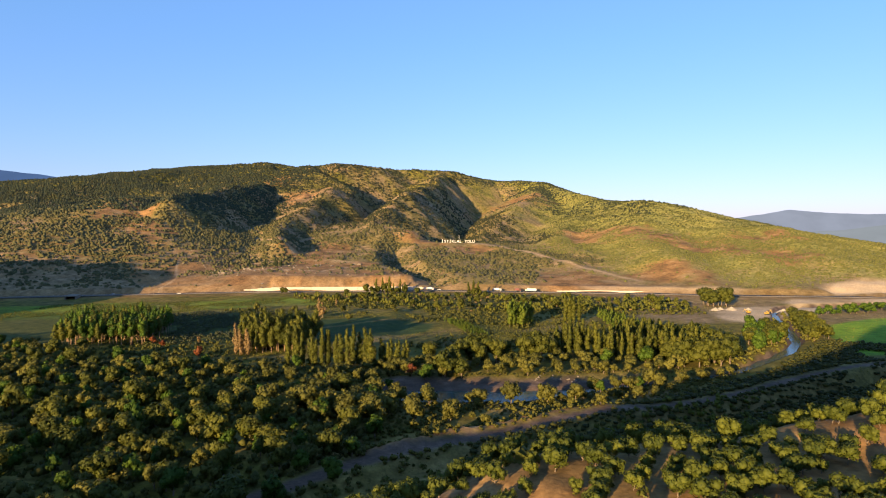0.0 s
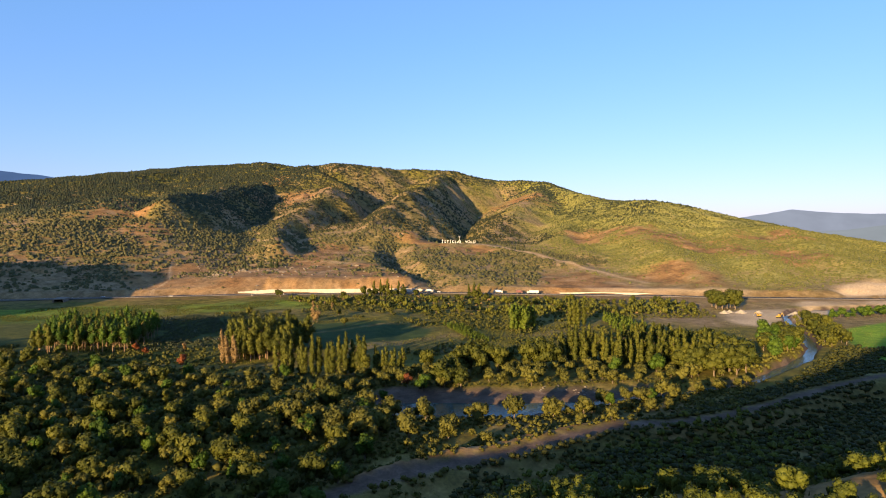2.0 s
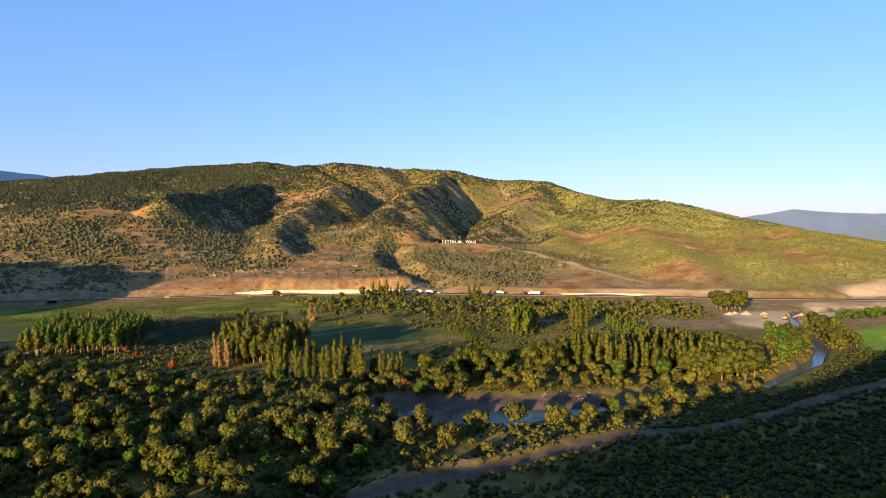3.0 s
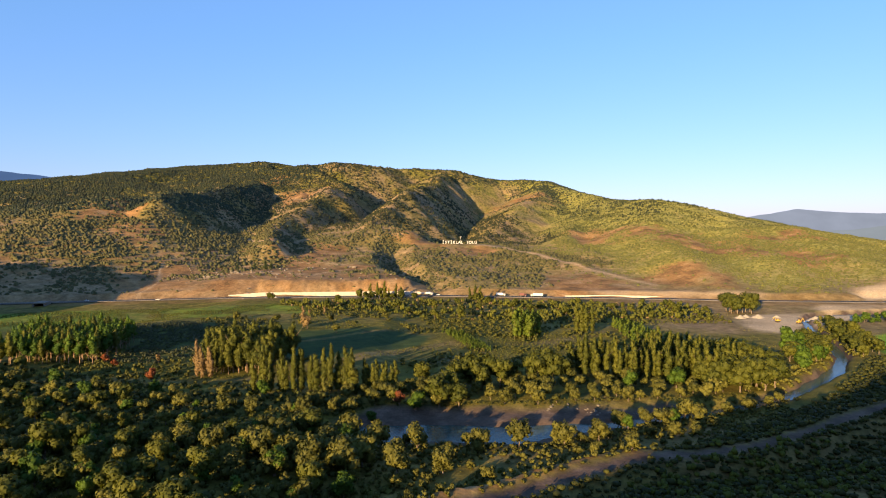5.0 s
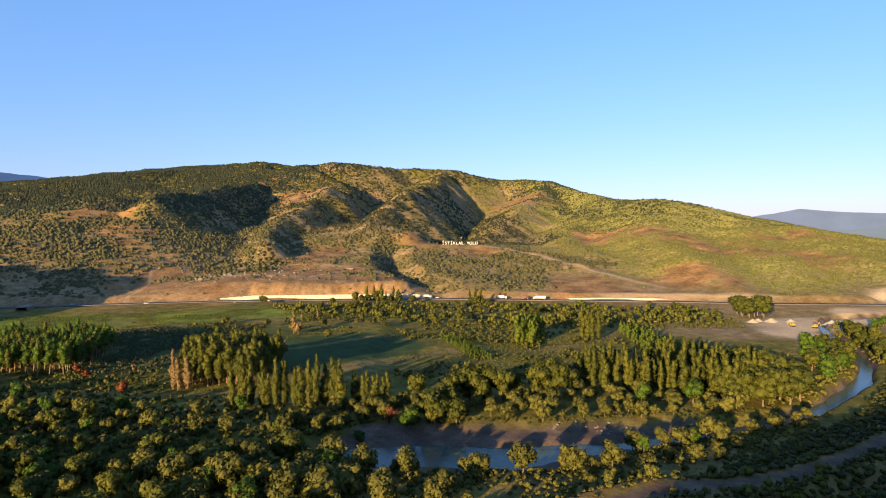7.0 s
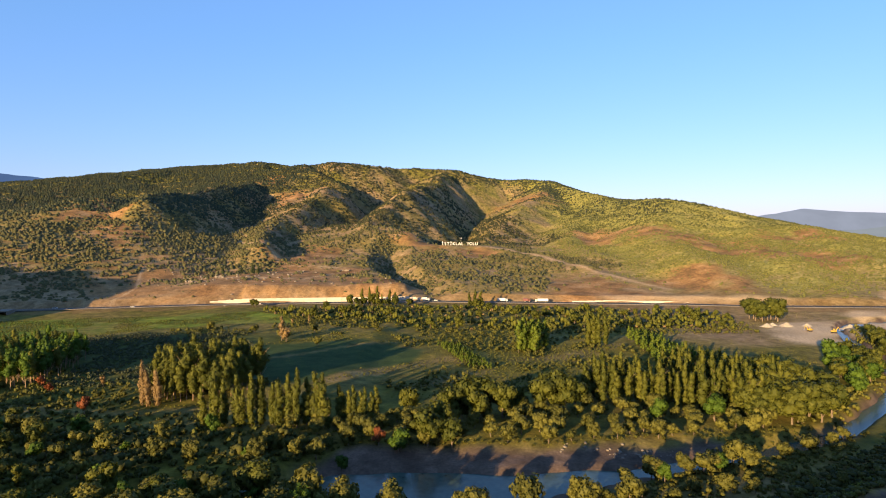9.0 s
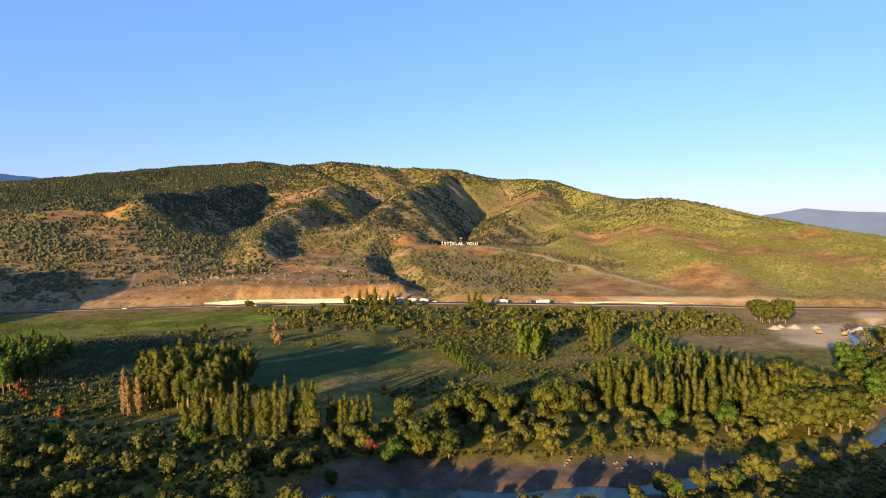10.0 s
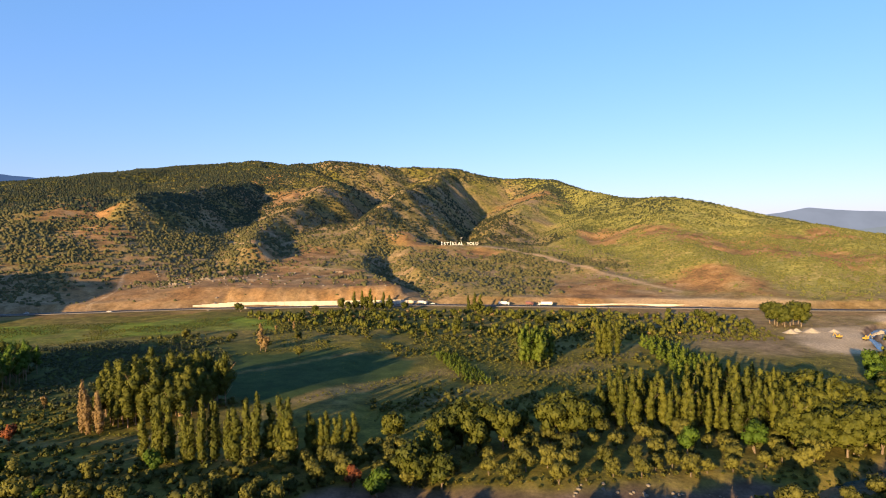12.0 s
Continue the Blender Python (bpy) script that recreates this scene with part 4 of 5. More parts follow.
plant_all(oak_bush, scatter([(84, 78), (128, 62), (170, 96), (150, 134), (88, 128)], 2.9, RNG, lambda px, py: fbm(px, py, 14, 34, 2) > -0.2, 220), 0.4, 0.85, RNG)


def clump_field(name, x, y, z, size, height, mat, rng, label, category, dense=False):
    """Low lumpy bushes too many to count, joined into one mesh."""
    n = len(x)
    shape, tris = (DOME_V, DOME_F) if dense else (LUMP_V, LUMP_F)
    jit = 0.72 + 0.5 * rng.random((n, len(shape), 1))
    v = shape[None] * jit
    turn = rng.random(n) * 6.283
    c, s = np.cos(turn)[:, None], np.sin(turn)[:, None]
    vx, vy = v[:, :, 0] * c - v[:, :, 1] * s, v[:, :, 0] * s + v[:, :, 1] * c
    verts = np.stack([vx * size[:, None] + x[:, None], vy * size[:, None] + y[:, None], v[:, :, 2] * height[:, None] + z[:, None] + height[:, None] * 0.45], -1)
    faces = tris[None] + (np.arange(n) * len(shape))[:, None, None]
    ob = new(name, mesh_from(name, verts.reshape(-1, 3), faces.reshape(-1, 3), mat, True))
    return tagged(ob, label, category, kind="stuff")


def hill_scrub():
    rng = np.random.default_rng(11)
    n = 420000
    a = np.radians(rng.uniform(-42, 42, n))
    r = np.sqrt(rng.uniform(720 ** 2, 2850 ** 2, n) * rng.uniform(0.25, 1.0, n))
    x, y = np.sin(a) * r, np.cos(a) * r
    herb, soil, crop, stone, bed, painted_shade = [sample(f, x, y) for f in COVER]
    d = y - highway_y(x)
    p = np.clip(0.10 + 0.50 * herb - 0.75 * soil - 2 * stone + fbm(x, y, 35, 71, 3) * 1.5 + fbm(x, y, 160, 72, 2) * 0.8 + 0.15 * smooth(-500, -900, x) + 0.16 * smooth(150, 400, x) + 0.14 * smooth(-180, -300, x) * (1 - smooth(420, 560, d)) + 0.30 * smooth(0.0, 0.5, np.sin(ground_z(x, y) * 0.75)) * smooth(-230, -320, x) * (1 - smooth(380, 520, d)) + 0.18 * smooth(60, 110, d) * (1 - smooth(420, 560, d)) + 0.22 * smooth(-650, -500, x) * (1 - smooth(50, 200, x)) * smooth(1100, 1300, y) + 0.10 * smooth(-90, -20, x) * (1 - smooth(180, 320, x)) * (1 - smooth(1250, 1500, y)) + 0.3 * np.exp(-((x - 110) / 80) ** 2 - ((y - 990) / 90) ** 2) + 0.35 * smooth(-450, -800, x) * smooth(90, 190, ground_z(x, y)), 0.03, 1) * (stone < 0.3)
    ds, _ = to_line(x, y, [(-34, 1230, 0), (40, 1222, 0)])
    dl, _ = to_line(x, y, SIGN_SPUR)
    ok = (rng.random(n) < p) & (d > 24) & ((d > 45) | (rng.random(n) < 0.4)) & (r > 700) & (ds > np.where(y < 1228, 75, 16)) & (dl > 9)
    x, y = x[ok][:115000], y[ok][:115000]
    r = np.hypot(x, y)
    size = (1.0 + 2.3 * rng.random(len(x)) ** 2) * (0.8 + r / 3500)
    tall = size * rng.uniform(0.7, 1.15, len(x))
    z = ground_z(x, y)
    east = x + fbm(x, y, 200, 73, 3) * 300 > 190 - 0.12 * (y - 900)
    size, tall = np.where(east, size * 0.62, size), np.where(east, tall * 0.6, tall)
    near = y < 1320
    for pick, leaf, label in ((~east, LEAF_SCRUB, "dark green scrub and small oaks scattered over the dry hill"),
                              (east, LEAF_SUNLIT_SLOPE, "olive-green scrub covering the sunny eastern slope")):
        for rank in (near, ~near):
            k = pick & rank
            clump_field("hill_scrub", x[k], y[k], z[k], size[k], tall[k], leaf, rng, label, "scrub", rank is near)


hill_scrub()


def hill_forest():
    """Closed low woodland on the shadier western and upper slopes."""
    rng = np.random.default_rng(15)
    n = 215000
    a = np.radians(rng.uniform(-42, 24, n))
    r = np.sqrt(rng.uniform(1250 ** 2, 2900 ** 2, n))
    x, y = np.sin(a) * r, np.cos(a) * r
    z = ground_z(x, y)
    p = 1.0 * smooth(-400, -560, x) * smooth(50, 95, z) + 0.55 * smooth(225, 290, z) + 0.42 * smooth(80, 220, x) * smooth(95, 160, z) + fbm(x, y, 110, 75, 3) * 1.3 - 0.25
    ok = rng.random(n) < p
    x, y, z = x[ok][:72000], y[ok][:72000], z[ok][:72000]
    size = rng.uniform(1.6, 4.0, len(x))
    clump_field("hill_forest", x, y, z, size, size * rng.uniform(0.7, 1.1, len(x)), LEAF_FOREST, rng,
                "dark green low woodland covering the upper hill", "woodland")


hill_forest()


def wood_stuff(name, places, lo, hi, height, mat, rng, label, leaves=36):
    """Small trees too many to count: a lumpy heart and a shell of leaf clumps each, joined into one mesh."""
    x, y = np.array([p[0] for p in places]), np.array([p[1] for p in places])
    size = rng.uniform(lo, hi, len(x))
    tall = size * rng.uniform(*height, len(x))
    if leaves > 12:                                  # three uneven lobes to a bush
        turn = rng.random(len(x)) * 6.283
        off = [turn + k * 2.1 + rng.normal(size=len(x)) * 0.4 for k in range(3)]
        reach = [size * f for f in (0.45, 0.6, 0.35)]
        x = np.concatenate([x + np.cos(a) * r for a, r in zip(off, reach)])
        y = np.concatenate([y + np.sin(a) * r for a, r in zip(off, reach)])
        tall = np.concatenate([tall * rng.uniform(lo2, hi2, len(tall)) for lo2, hi2 in ((0.8, 1.1), (0.5, 0.85), (0.6, 1.0))])
        size = np.concatenate([size * f for f in (0.72, 0.58, 0.64)])
        leaves = leaves // 2
    n = len(x)
    z = ground_z(x, y)
    d = rng.normal(size=(n, leaves, 3))
    d /= np.linalg.norm(d, axis=2)[..., None]
    lump = 0.8 + 0.35 * np.sin(d[..., 0] * 4 + x[:, None]) * np.cos(d[..., 1] * 4 + y[:, None])
    r = lump * (0.75 + 0.3 * rng.random((n, leaves)))
    c = np.stack([d[..., 0] * r * size[:, None] + x[:, None], d[..., 1] * r * size[:, None] + y[:, None], d[..., 2] * r * tall[:, None] * 0.55 + (z + tall * 0.62)[:, None]], -1)
    nrm = d + rng.normal(size=d.shape) * 0.5
    side = np.cross(nrm, rng.normal(size=d.shape))
    side /= np.linalg.norm(side, axis=2)[..., None]
    up = np.cross(nrm, side)
    up /= np.linalg.norm(up, axis=2)[..., None]
    s = (0.22 + 0.10 * size)[:, None, None] * (0.6 + 0.8 * rng.random((n, leaves, 1)))
    quad = np.stack([c - side * s, c - up * s * 0.8, c + side * s, c + up * s * 0.8], 2).reshape(-1, 4, 3)
    lv = quad.reshape(-1, 3)
    q = np.arange(len(lv)).reshape(-1, 4)
    heart, hf = (LUMP_V, LUMP_F) if leaves < 12 else (ICO_V, ICO_F)
    jit = 0.6 + 0.25 * rng.random((n, len(heart), 1))
    core = heart[None] * jit * np.stack([size, size, tall * 0.55], -1)[:, None, :] + np.stack([x, y, z + tall * 0.58], -1)[:, None, :]
    cf = hf[None] + (np.arange(n) * len(heart))[:, None, None] + len(lv)
    soft = d * 0.8 + nrm / np.linalg.norm(nrm, axis=2)[..., None] * 0.35
    soft /= np.linalg.norm(soft, axis=2)[..., None]
    normals = np.vstack([np.repeat(soft.reshape(-1, 3), 4, axis=0), np.tile(heart / np.linalg.norm(heart, axis=1)[:, None], (n, 1))])
    ob = new(name, mesh_from(name, np.vstack([lv, core.reshape(-1, 3)]), np.vstack([q[:, [0, 1, 2]], q[:, [0, 2, 3]], cf.reshape(-1, 3)]), mat, False, normals))
    return tagged(ob, label, "trees", kind="stuff")


WRNG = np.random.default_rng(23)
wood_stuff("slope_scrub", scatter([(0, 150), (60, 118), (110, 126), (200, 180), (340, 300), (310, 410), (266, 434), (225, 388), (172, 330), (118, 292), (80, 262), (50, 244), (20, 222), (0, 205)], 2.1, WRNG, lambda px, py: fbm(px, py, 30, 131, 3) > -0.2), 1.0, 2.3, (0.8, 1.3), LEAF_SHADED_THICKET, WRNG, "dense dark scrub on the shaded slope below the bluff", 12)
wood_stuff("low_willows", scatter(SOUTH_WOOD, 2.6, WRNG, lambda px, py: (px > -34) & (py < 276 + px * 0.3) & (fbm(px, py, 18, 38, 3) > -0.16)), 0.6, 1.9, (0.8, 1.5), LEAF_SHADED_THICKET, WRNG, "low dark scrub between the track and the river", 26)
wood_stuff("small_willows", scatter(SOUTH_WOOD, 4.4, WRNG, lambda px, py: px <= -30), 0.9, 3.0, (1.1, 1.9), LEAF_SHADED_THICKET, WRNG, "crowded small willows and bushes by the river")
wood_stuff("oak_scrub", scatter([(-70, 40), (-10, 70), (90, 70), (160, 120), (330, 300), (290, 390), (200, 370), (150, 300), (60, 236), (0, 190), (-60, 130)], 3.2, WRNG, lambda px, py: (fbm(px, py, 20, 37, 3) > -0.2) & ((py > 134) | (px > 92) | (px < -22)) & ((px < 140) | (py < 190 + 0.3 * px))), 0.7, 2.4, (1.0, 1.6), LEAF_OAK, WRNG, "low oak scrub covering the bluff and its shaded slope", 26)
plant_all(fresh_tree, scatter(NORTH_WOOD, 26, RNG, None, 24), 0.5, 1.0, RNG)
plant_all(willow_bush, scatter(NORTH_WOOD, 17, RNG, None, 40), 0.6, 1.25, RNG)
wood_stuff("small_willows", scatter(NORTH_WOOD, 3.7, WRNG), 0.9, 2.8, (1.0, 1.8), LEAF_SHADED_THICKET, WRNG, "olive-green willow thicket on the valley floor")
plant_all(big_tree, scatter(BELT, 24, RNG, None, 40), 0.55, 0.95, RNG)
wood_stuff("small_willows", scatter(BELT, 9, WRNG), 1.2, 3.4, (1.1, 1.9), LEAF_WILLOW, WRNG, "olive willows among the belt of trees")
wood_stuff("small_trees", scatter(BELT, 6.4, WRNG, lambda px, py: fbm(px, py, 50, 105, 3) > -0.14), 1.0, 3.6, (1.2, 2.6), LEAF_POPLAR, WRNG, "belt of mixed small trees below the highway")
CLEARING = [(-200, 392), (-145, 392), (-150, 440), (-200, 540), (-262, 540), (-225, 455)]
SHADY_HOLLOW = [(-305, 462), (-215, 462), (-200, 385), (-165, 385), (-148, 420), (-120, 470), (-160, 545), (-300, 536)]
# dark bushes added to stand in for the plantation's shade
wood_stuff("hollow_thicket", scatter(SHADY_HOLLOW, 2.9, WRNG, lambda px, py: fbm(px, py, 22, 121, 3) > -0.14), 0.8, 2.4, (0.7, 1.4), LEAF_FOREST, WRNG, "dark thicket put in for the deep shade behind the poplar plantation", 14)
MEADOW = [(-330, 350), (-130, 350), (60, 380), (115, 430), (125, 560), (240, 570), (250, 620), (0, 610), (-130, 640), (-200, 560), (-300, 480)]
wood_stuff("meadow_bushes", scatter(MEADOW, 3.7, WRNG, lambda px, py: (fbm(px, py, 60, 95, 3) + 0.5 * fbm(px, py, 18, 96, 2) > 0.06 - 0.12 * smooth(-60, 60, px)) & (inside(px, py, FIELD_LEFT) < 0) & (inside(px, py, SHADED_CROP) < 0) & (inside(px, py, CLEARING) < 0)), 0.5, 2.2, (1.0, 1.8), LEAF_WILLOW, WRNG, "loose clusters of olive bushes on the meadow", 30)
wood_stuff("meadow_weeds", scatter(MEADOW, 2.6, WRNG, lambda px, py: (fbm(px, py, 40, 98, 3) + 0.4 * fbm(px, py, 9, 99, 2) + np.max([0.35 * (1 - smooth(2, 9, to_line(px, py, st)[0])) for st in DRY_STRIPS], axis=0) > 0.08) & (inside(px, py, FIELD_LEFT) < 0) & (inside(px, py, SHADED_CROP) < 0)), 0.3, 0.9, (0.8, 1.5), LEAF_REED, WRNG, "lumpy dry weeds and low bushes on the meadow", 8)
wood_stuff("river_bushes", scatter([(150, 350), (185, 385), (215, 415), (262, 500), (300, 560), (330, 600), (345, 590), (320, 545), (290, 480), (262, 430), (205, 375), (165, 335)], 4.0, WRNG, lambda px, py: (py > 430) | (px < np.interp(py, [339, 371, 405, 441], [150, 184, 219, 246]))), 0.9, 2.4, (1.2, 2.0), LEAF_WILLOW, WRNG, "willow bushes crowding both river banks", 36)
wood_stuff("meadow_thicket", scatter([(-300, 345), (-150, 318), (-95, 322), (-92, 345), (-135, 350), (-240, 366)], 3.6, WRNG, lambda px, py: fbm(px, py, 25, 101, 3) > -0.1), 0.6, 1.8, (0.9, 1.6), LEAF_SHADED_THICKET, WRNG, "dark low thicket beside the poplar groves", 24)
wood_stuff("bank_bushes", scatter([(-75, 258), (0, 256), (60, 268), (120, 300), (165, 335), (150, 345), (90, 336), (30, 326), (-40, 322), (-75, 300)], 2.7, WRNG, lambda px, py: inside(px, py, RIVER_BED) < 1), 0.5, 1.4, (0.8, 1.4), LEAF_SHADED_THICKET, WRNG, "low bushes along the bare river bed", 20)
wood_stuff("dry_bushes", scatter(BELT, 15, WRNG), 1.0, 2.2, (1.2, 1.8), LEAF_TAN, WRNG, "reddish dry bushes among the belt of trees", 26)
wood_stuff("field_weeds", scatter(FIELD_LEFT, 2.3, WRNG, lambda px, py: (px > -420) & (fbm(px, py, 30, 141, 3) > 0.02 - 0.1 * smooth(-300, -200, px))), 0.45, 1.25, (0.7, 1.3), LEAF_REED, WRNG, "ragged weeds and young bushes in the green field", 8)
wood_stuff("field_edge_bushes", scatter([(262, 378), (330, 400), (470, 520), (460, 560), (420, 520), (300, 400)], 7, WRNG, lambda px, py: fbm(px, py, 30, 97, 2) > 0.05), 0.9, 2.0, (1.1, 1.8), LEAF_POPLAR, WRNG, "bushes along the edge of the green field", 30)


def valley_brush():
    rng = np.random.default_rng(12)
    n = 60000
    x, y = rng.uniform(-460, 420, n), rng.uniform(60, 720, n)
    herb, soil, crop, stone, bed, painted_shade = [sample(f, x, y) for f in COVER]
    d = y - highway_y(x)
    dw, half = to_line(x, y, RIVER)
    lump = fbm(x, y, 45, 81, 4)
    b, _ = bluff(x, y)
    p = np.where(y < 345, 0.42 + lump * 1.3, -1.0) - crop * 3 - soil * 0.7 - stone * 0.8 + 0.35 * smooth(560, 620, y) * (x > -130) + 0.45 * smooth(-80, -50, b) * (1 - smooth(-8, 2, b)) - 0.5 * smooth(-40, -10, x) * smooth(185, 215, y)
    ok = (rng.random(n) < p) & (d < -26) & (dw > half + 1) & (bed < 0.3) & (np.abs(x) < y * 0.9 + 60)
    x, y = x[ok][:11000], y[ok][:11000]
    size = 0.5 + 1.5 * rng.random(len(x)) ** 2
    k = 14
    n = len(x)
    dirs = rng.normal(size=(n, k, 3))
    dirs /= np.linalg.norm(dirs, axis=2)[..., None]
    dirs[..., 2] = np.abs(dirs[..., 2])
    c = dirs * (size[:, None, None] * (0.7 + 0.4 * rng.random((n, k, 1))))
    c[..., 2] *= 0.9
    c += np.stack([x, y, ground_z(x, y)], -1)[:, None, :]
    nrm = dirs + rng.normal(size=(n, k, 3)) * 0.5
    side = np.cross(nrm, rng.normal(size=(n, k, 3)))
    side /= np.linalg.norm(side, axis=2)[..., None]
    up = np.cross(nrm, side)
    s = (size[:, None, None] * 0.42) * (0.7 + 0.6 * rng.random((n, k, 1)))
    tri = np.stack([c - side * s - up * s * 0.6, c + side * s - up * s * 0.6, c + up * s], 2).reshape(-1, 3)
    faces = np.arange(len(tri)).reshape(-1, 3)
    ob = new("valley_brush", mesh_from("valley_brush", tri, faces, LEAF_REED))
    tagged(ob, "low mixed brush and reeds covering the valley floor", "brush", kind="stuff")
    clump_field("brush_cores", x, y, ground_z(x, y), size * 0.75, size * 0.7, LEAF_REED, rng, "dense leafy hearts of the valley bushes", "brush")


valley_brush()


def meadow_grass():
    """Upright blades and weeds on the valley floor, joined into one mesh."""
    rng = np.random.default_rng(14)
    n = 130000
    x, y = rng.uniform(-480, 420, n), rng.uniform(150, 735, n)
    herb, soil, crop, stone, bed, painted_shade = [sample(f, x, y) for f in COVER]
    d = y - highway_y(x)
    dw, half = to_line(x, y, RIVER)
    lump = fbm(x, y, 30, 85, 4)
    p = 0.55 + lump * 1.6 - soil * 0.8 - stone + 0.15 * crop - 0.8 * painted_shade
    ok = (rng.random(n) < p) & (d < -24) & (dw > half + 1) & (bed < 0.3) & (np.abs(x) < y * 0.85 + 40)
    x, y, lump = x[ok][:60000], y[ok][:60000], lump[ok][:60000]
    n = len(x)
    z = ground_z(x, y)
    a = rng.random(n) * 6.283
    w = rng.uniform(0.10, 0.30, n)
    h = rng.uniform(0.15, 0.38, n) * (1 + 1.5 * lump)
    lean = rng.normal(size=(n, 2)) * 0.25
    c = np.stack([x, y, z], -1)
    s = np.stack([np.cos(a) * w, np.sin(a) * w, np.full(n, -0.05)], -1)
    t = np.stack([lean[:, 0], lean[:, 1], h], -1)
    quad = np.stack([c - s, c + s * [1, 1, -1], c + t + s * 0.6, c + t * 0.9 - s * 0.5], 1).reshape(-1, 3)
    ob = new("meadow_grass", mesh_from("meadow_grass", quad, np.arange(len(quad)).reshape(-1, 4), LEAF_GRASS))
    tagged(ob, "tall yellow-green meadow grass and weeds", "grass", kind="stuff")


meadow_grass()


# ------------------------------------------------------------ far mountains
def far_mountain(name, crest, depth, mat, label):
    xs = np.linspace(crest[0][0], crest[-1][0], 160)
    verts, faces = [], []
    ys = np.interp(xs, [c[0] for c in crest], [c[1] for c in crest])
    zs = np.interp(xs, [c[0] for c in crest], [c[2] for c in crest]) + fbm(xs, ys, 300, 91, 5) * 40
    rows = 10
    for j in range(rows + 1):
        f = j / rows
        for x, y, z in zip(xs, ys, zs):
            k = math.sin(f * math.pi)
            verts.append((x, y + (f - 0.5) * depth, -10 + (z + 10) * k ** 0.8))
    n = len(xs)
    for j in range(rows):
        for i in range(n - 1):
            a = j * n + i
            faces.append((a, a + 1, a + n + 1, a + n))
    ob = new(name, mesh_from(name, verts, faces, mat, True))
    tagged(ob, label, "mountain", kind="structure")


far_mountain("backdrop_west", [(-4600, 2600, 300), (-3300, 3300, 470), (-2750, 3500, 436), (-2390, 3550, 400), (-1900, 3700, 300), (-1000, 3800, 60)], 600, FAR_BLUE_HAZE, "far blue mountain beyond the western ridge")
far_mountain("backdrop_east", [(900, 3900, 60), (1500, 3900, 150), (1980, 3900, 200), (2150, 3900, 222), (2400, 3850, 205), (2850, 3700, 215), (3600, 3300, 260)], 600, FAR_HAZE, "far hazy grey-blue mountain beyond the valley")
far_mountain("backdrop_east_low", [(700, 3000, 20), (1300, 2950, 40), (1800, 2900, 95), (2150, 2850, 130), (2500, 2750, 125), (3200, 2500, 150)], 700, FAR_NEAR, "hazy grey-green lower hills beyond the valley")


# ------------------------------------------------------------ the sign on the hill
def hill_sign():
    sign = thing("hillside_sign", "white free-standing letters in a row on the hillside", "sign")
    text = "\u0130ST\u0130KLAL YOLU"
    font_scale = 7.6
    for i, ch in enumerate(text):
        if ch == " ":
            continue
        curve = bpy.data.curves.new("letter", "FONT")
        curve.body, curve.size, curve.extrude, curve.align_x, curve.offset = ch, font_scale, 0.4, "CENTER", 0.07
        holder = new("letter", curve)
        me = bpy.data.meshes.new_from_object(holder.evaluated_get(bpy.context.evaluated_depsgraph_get()))
        bpy.data.objects.remove(holder)
        bpy.data.curves.remove(curve)
        me.materials.clear()
        me.materials.append(PAINT_WHITE)
        x = -29 + 5.35 * i
        y = 1228 - 0.5 * i
        ob = mesh_part("letter", me, sign)
        ob.matrix_basis = pose(x, y, land_at(x, y) + 0.8, 90, 0, 3)
    return sign


hill_sign()


# ------------------------------------------------------------ vehicles
def wheels(parent, spots, r, width):
    for x, y in spots:
        bm = bmesh.new()
        rod(bm, (x, y - width / 2, r), (x, y + width / 2, r), r, None, 14)
        wheel = part("wheel", bm, RUBBER, parent)
        bm = bmesh.new()
        rod(bm, (x, y - width / 2 - 0.02, r), (x, y + width / 2 + 0.02, r), r * 0.5, None, 10)
        part("rim", bm, STEEL, wheel)


def truck(x, y, turn, cab_paint, load_paint, length, label):
    ob = thing("truck", label, "truck", pose(x, y, 3.25, 0, 0, turn), "trucks on the highway")
    bm = bmesh.new()
    box(bm, (2.1, 2.4, 2.3), (length / 2 - 1.05, 0, 1.95), 0.2)
    cab = part("cab", bm, cab_paint, ob)
    bm = bmesh.new()
    box(bm, (0.06, 2.0, 0.8), (length / 2 + 0.01, 0, 2.45))
    part("windscreen", bm, GLASS_DARK, cab)
    for s in (-1, 1):
        bm = bmesh.new()
        box(bm, (0.9, 0.05, 0.7), (length / 2 - 0.85, s * 1.2, 2.4))
        part("side_window", bm, GLASS_DARK, cab)
    bm = bmesh.new()
    box(bm, (length - 2.6, 2.5, 2.7), (-1.3, 0, 2.55), 0.05)
    part("cargo_box", bm, load_paint, ob, "tall boxy cargo body")
    bm = bmesh.new()
    box(bm, (length - 0.4, 1.0, 0.35), (0, 0, 0.95))
    part("chassis", bm, RUBBER, ob)
    wheels(ob, [(u, s * 1.05) for u in (length / 2 - 1.1, -length / 2 + 1.3, -length / 2 + 2.6) for s in (-1, 1)], 0.5, 0.35)
    return ob


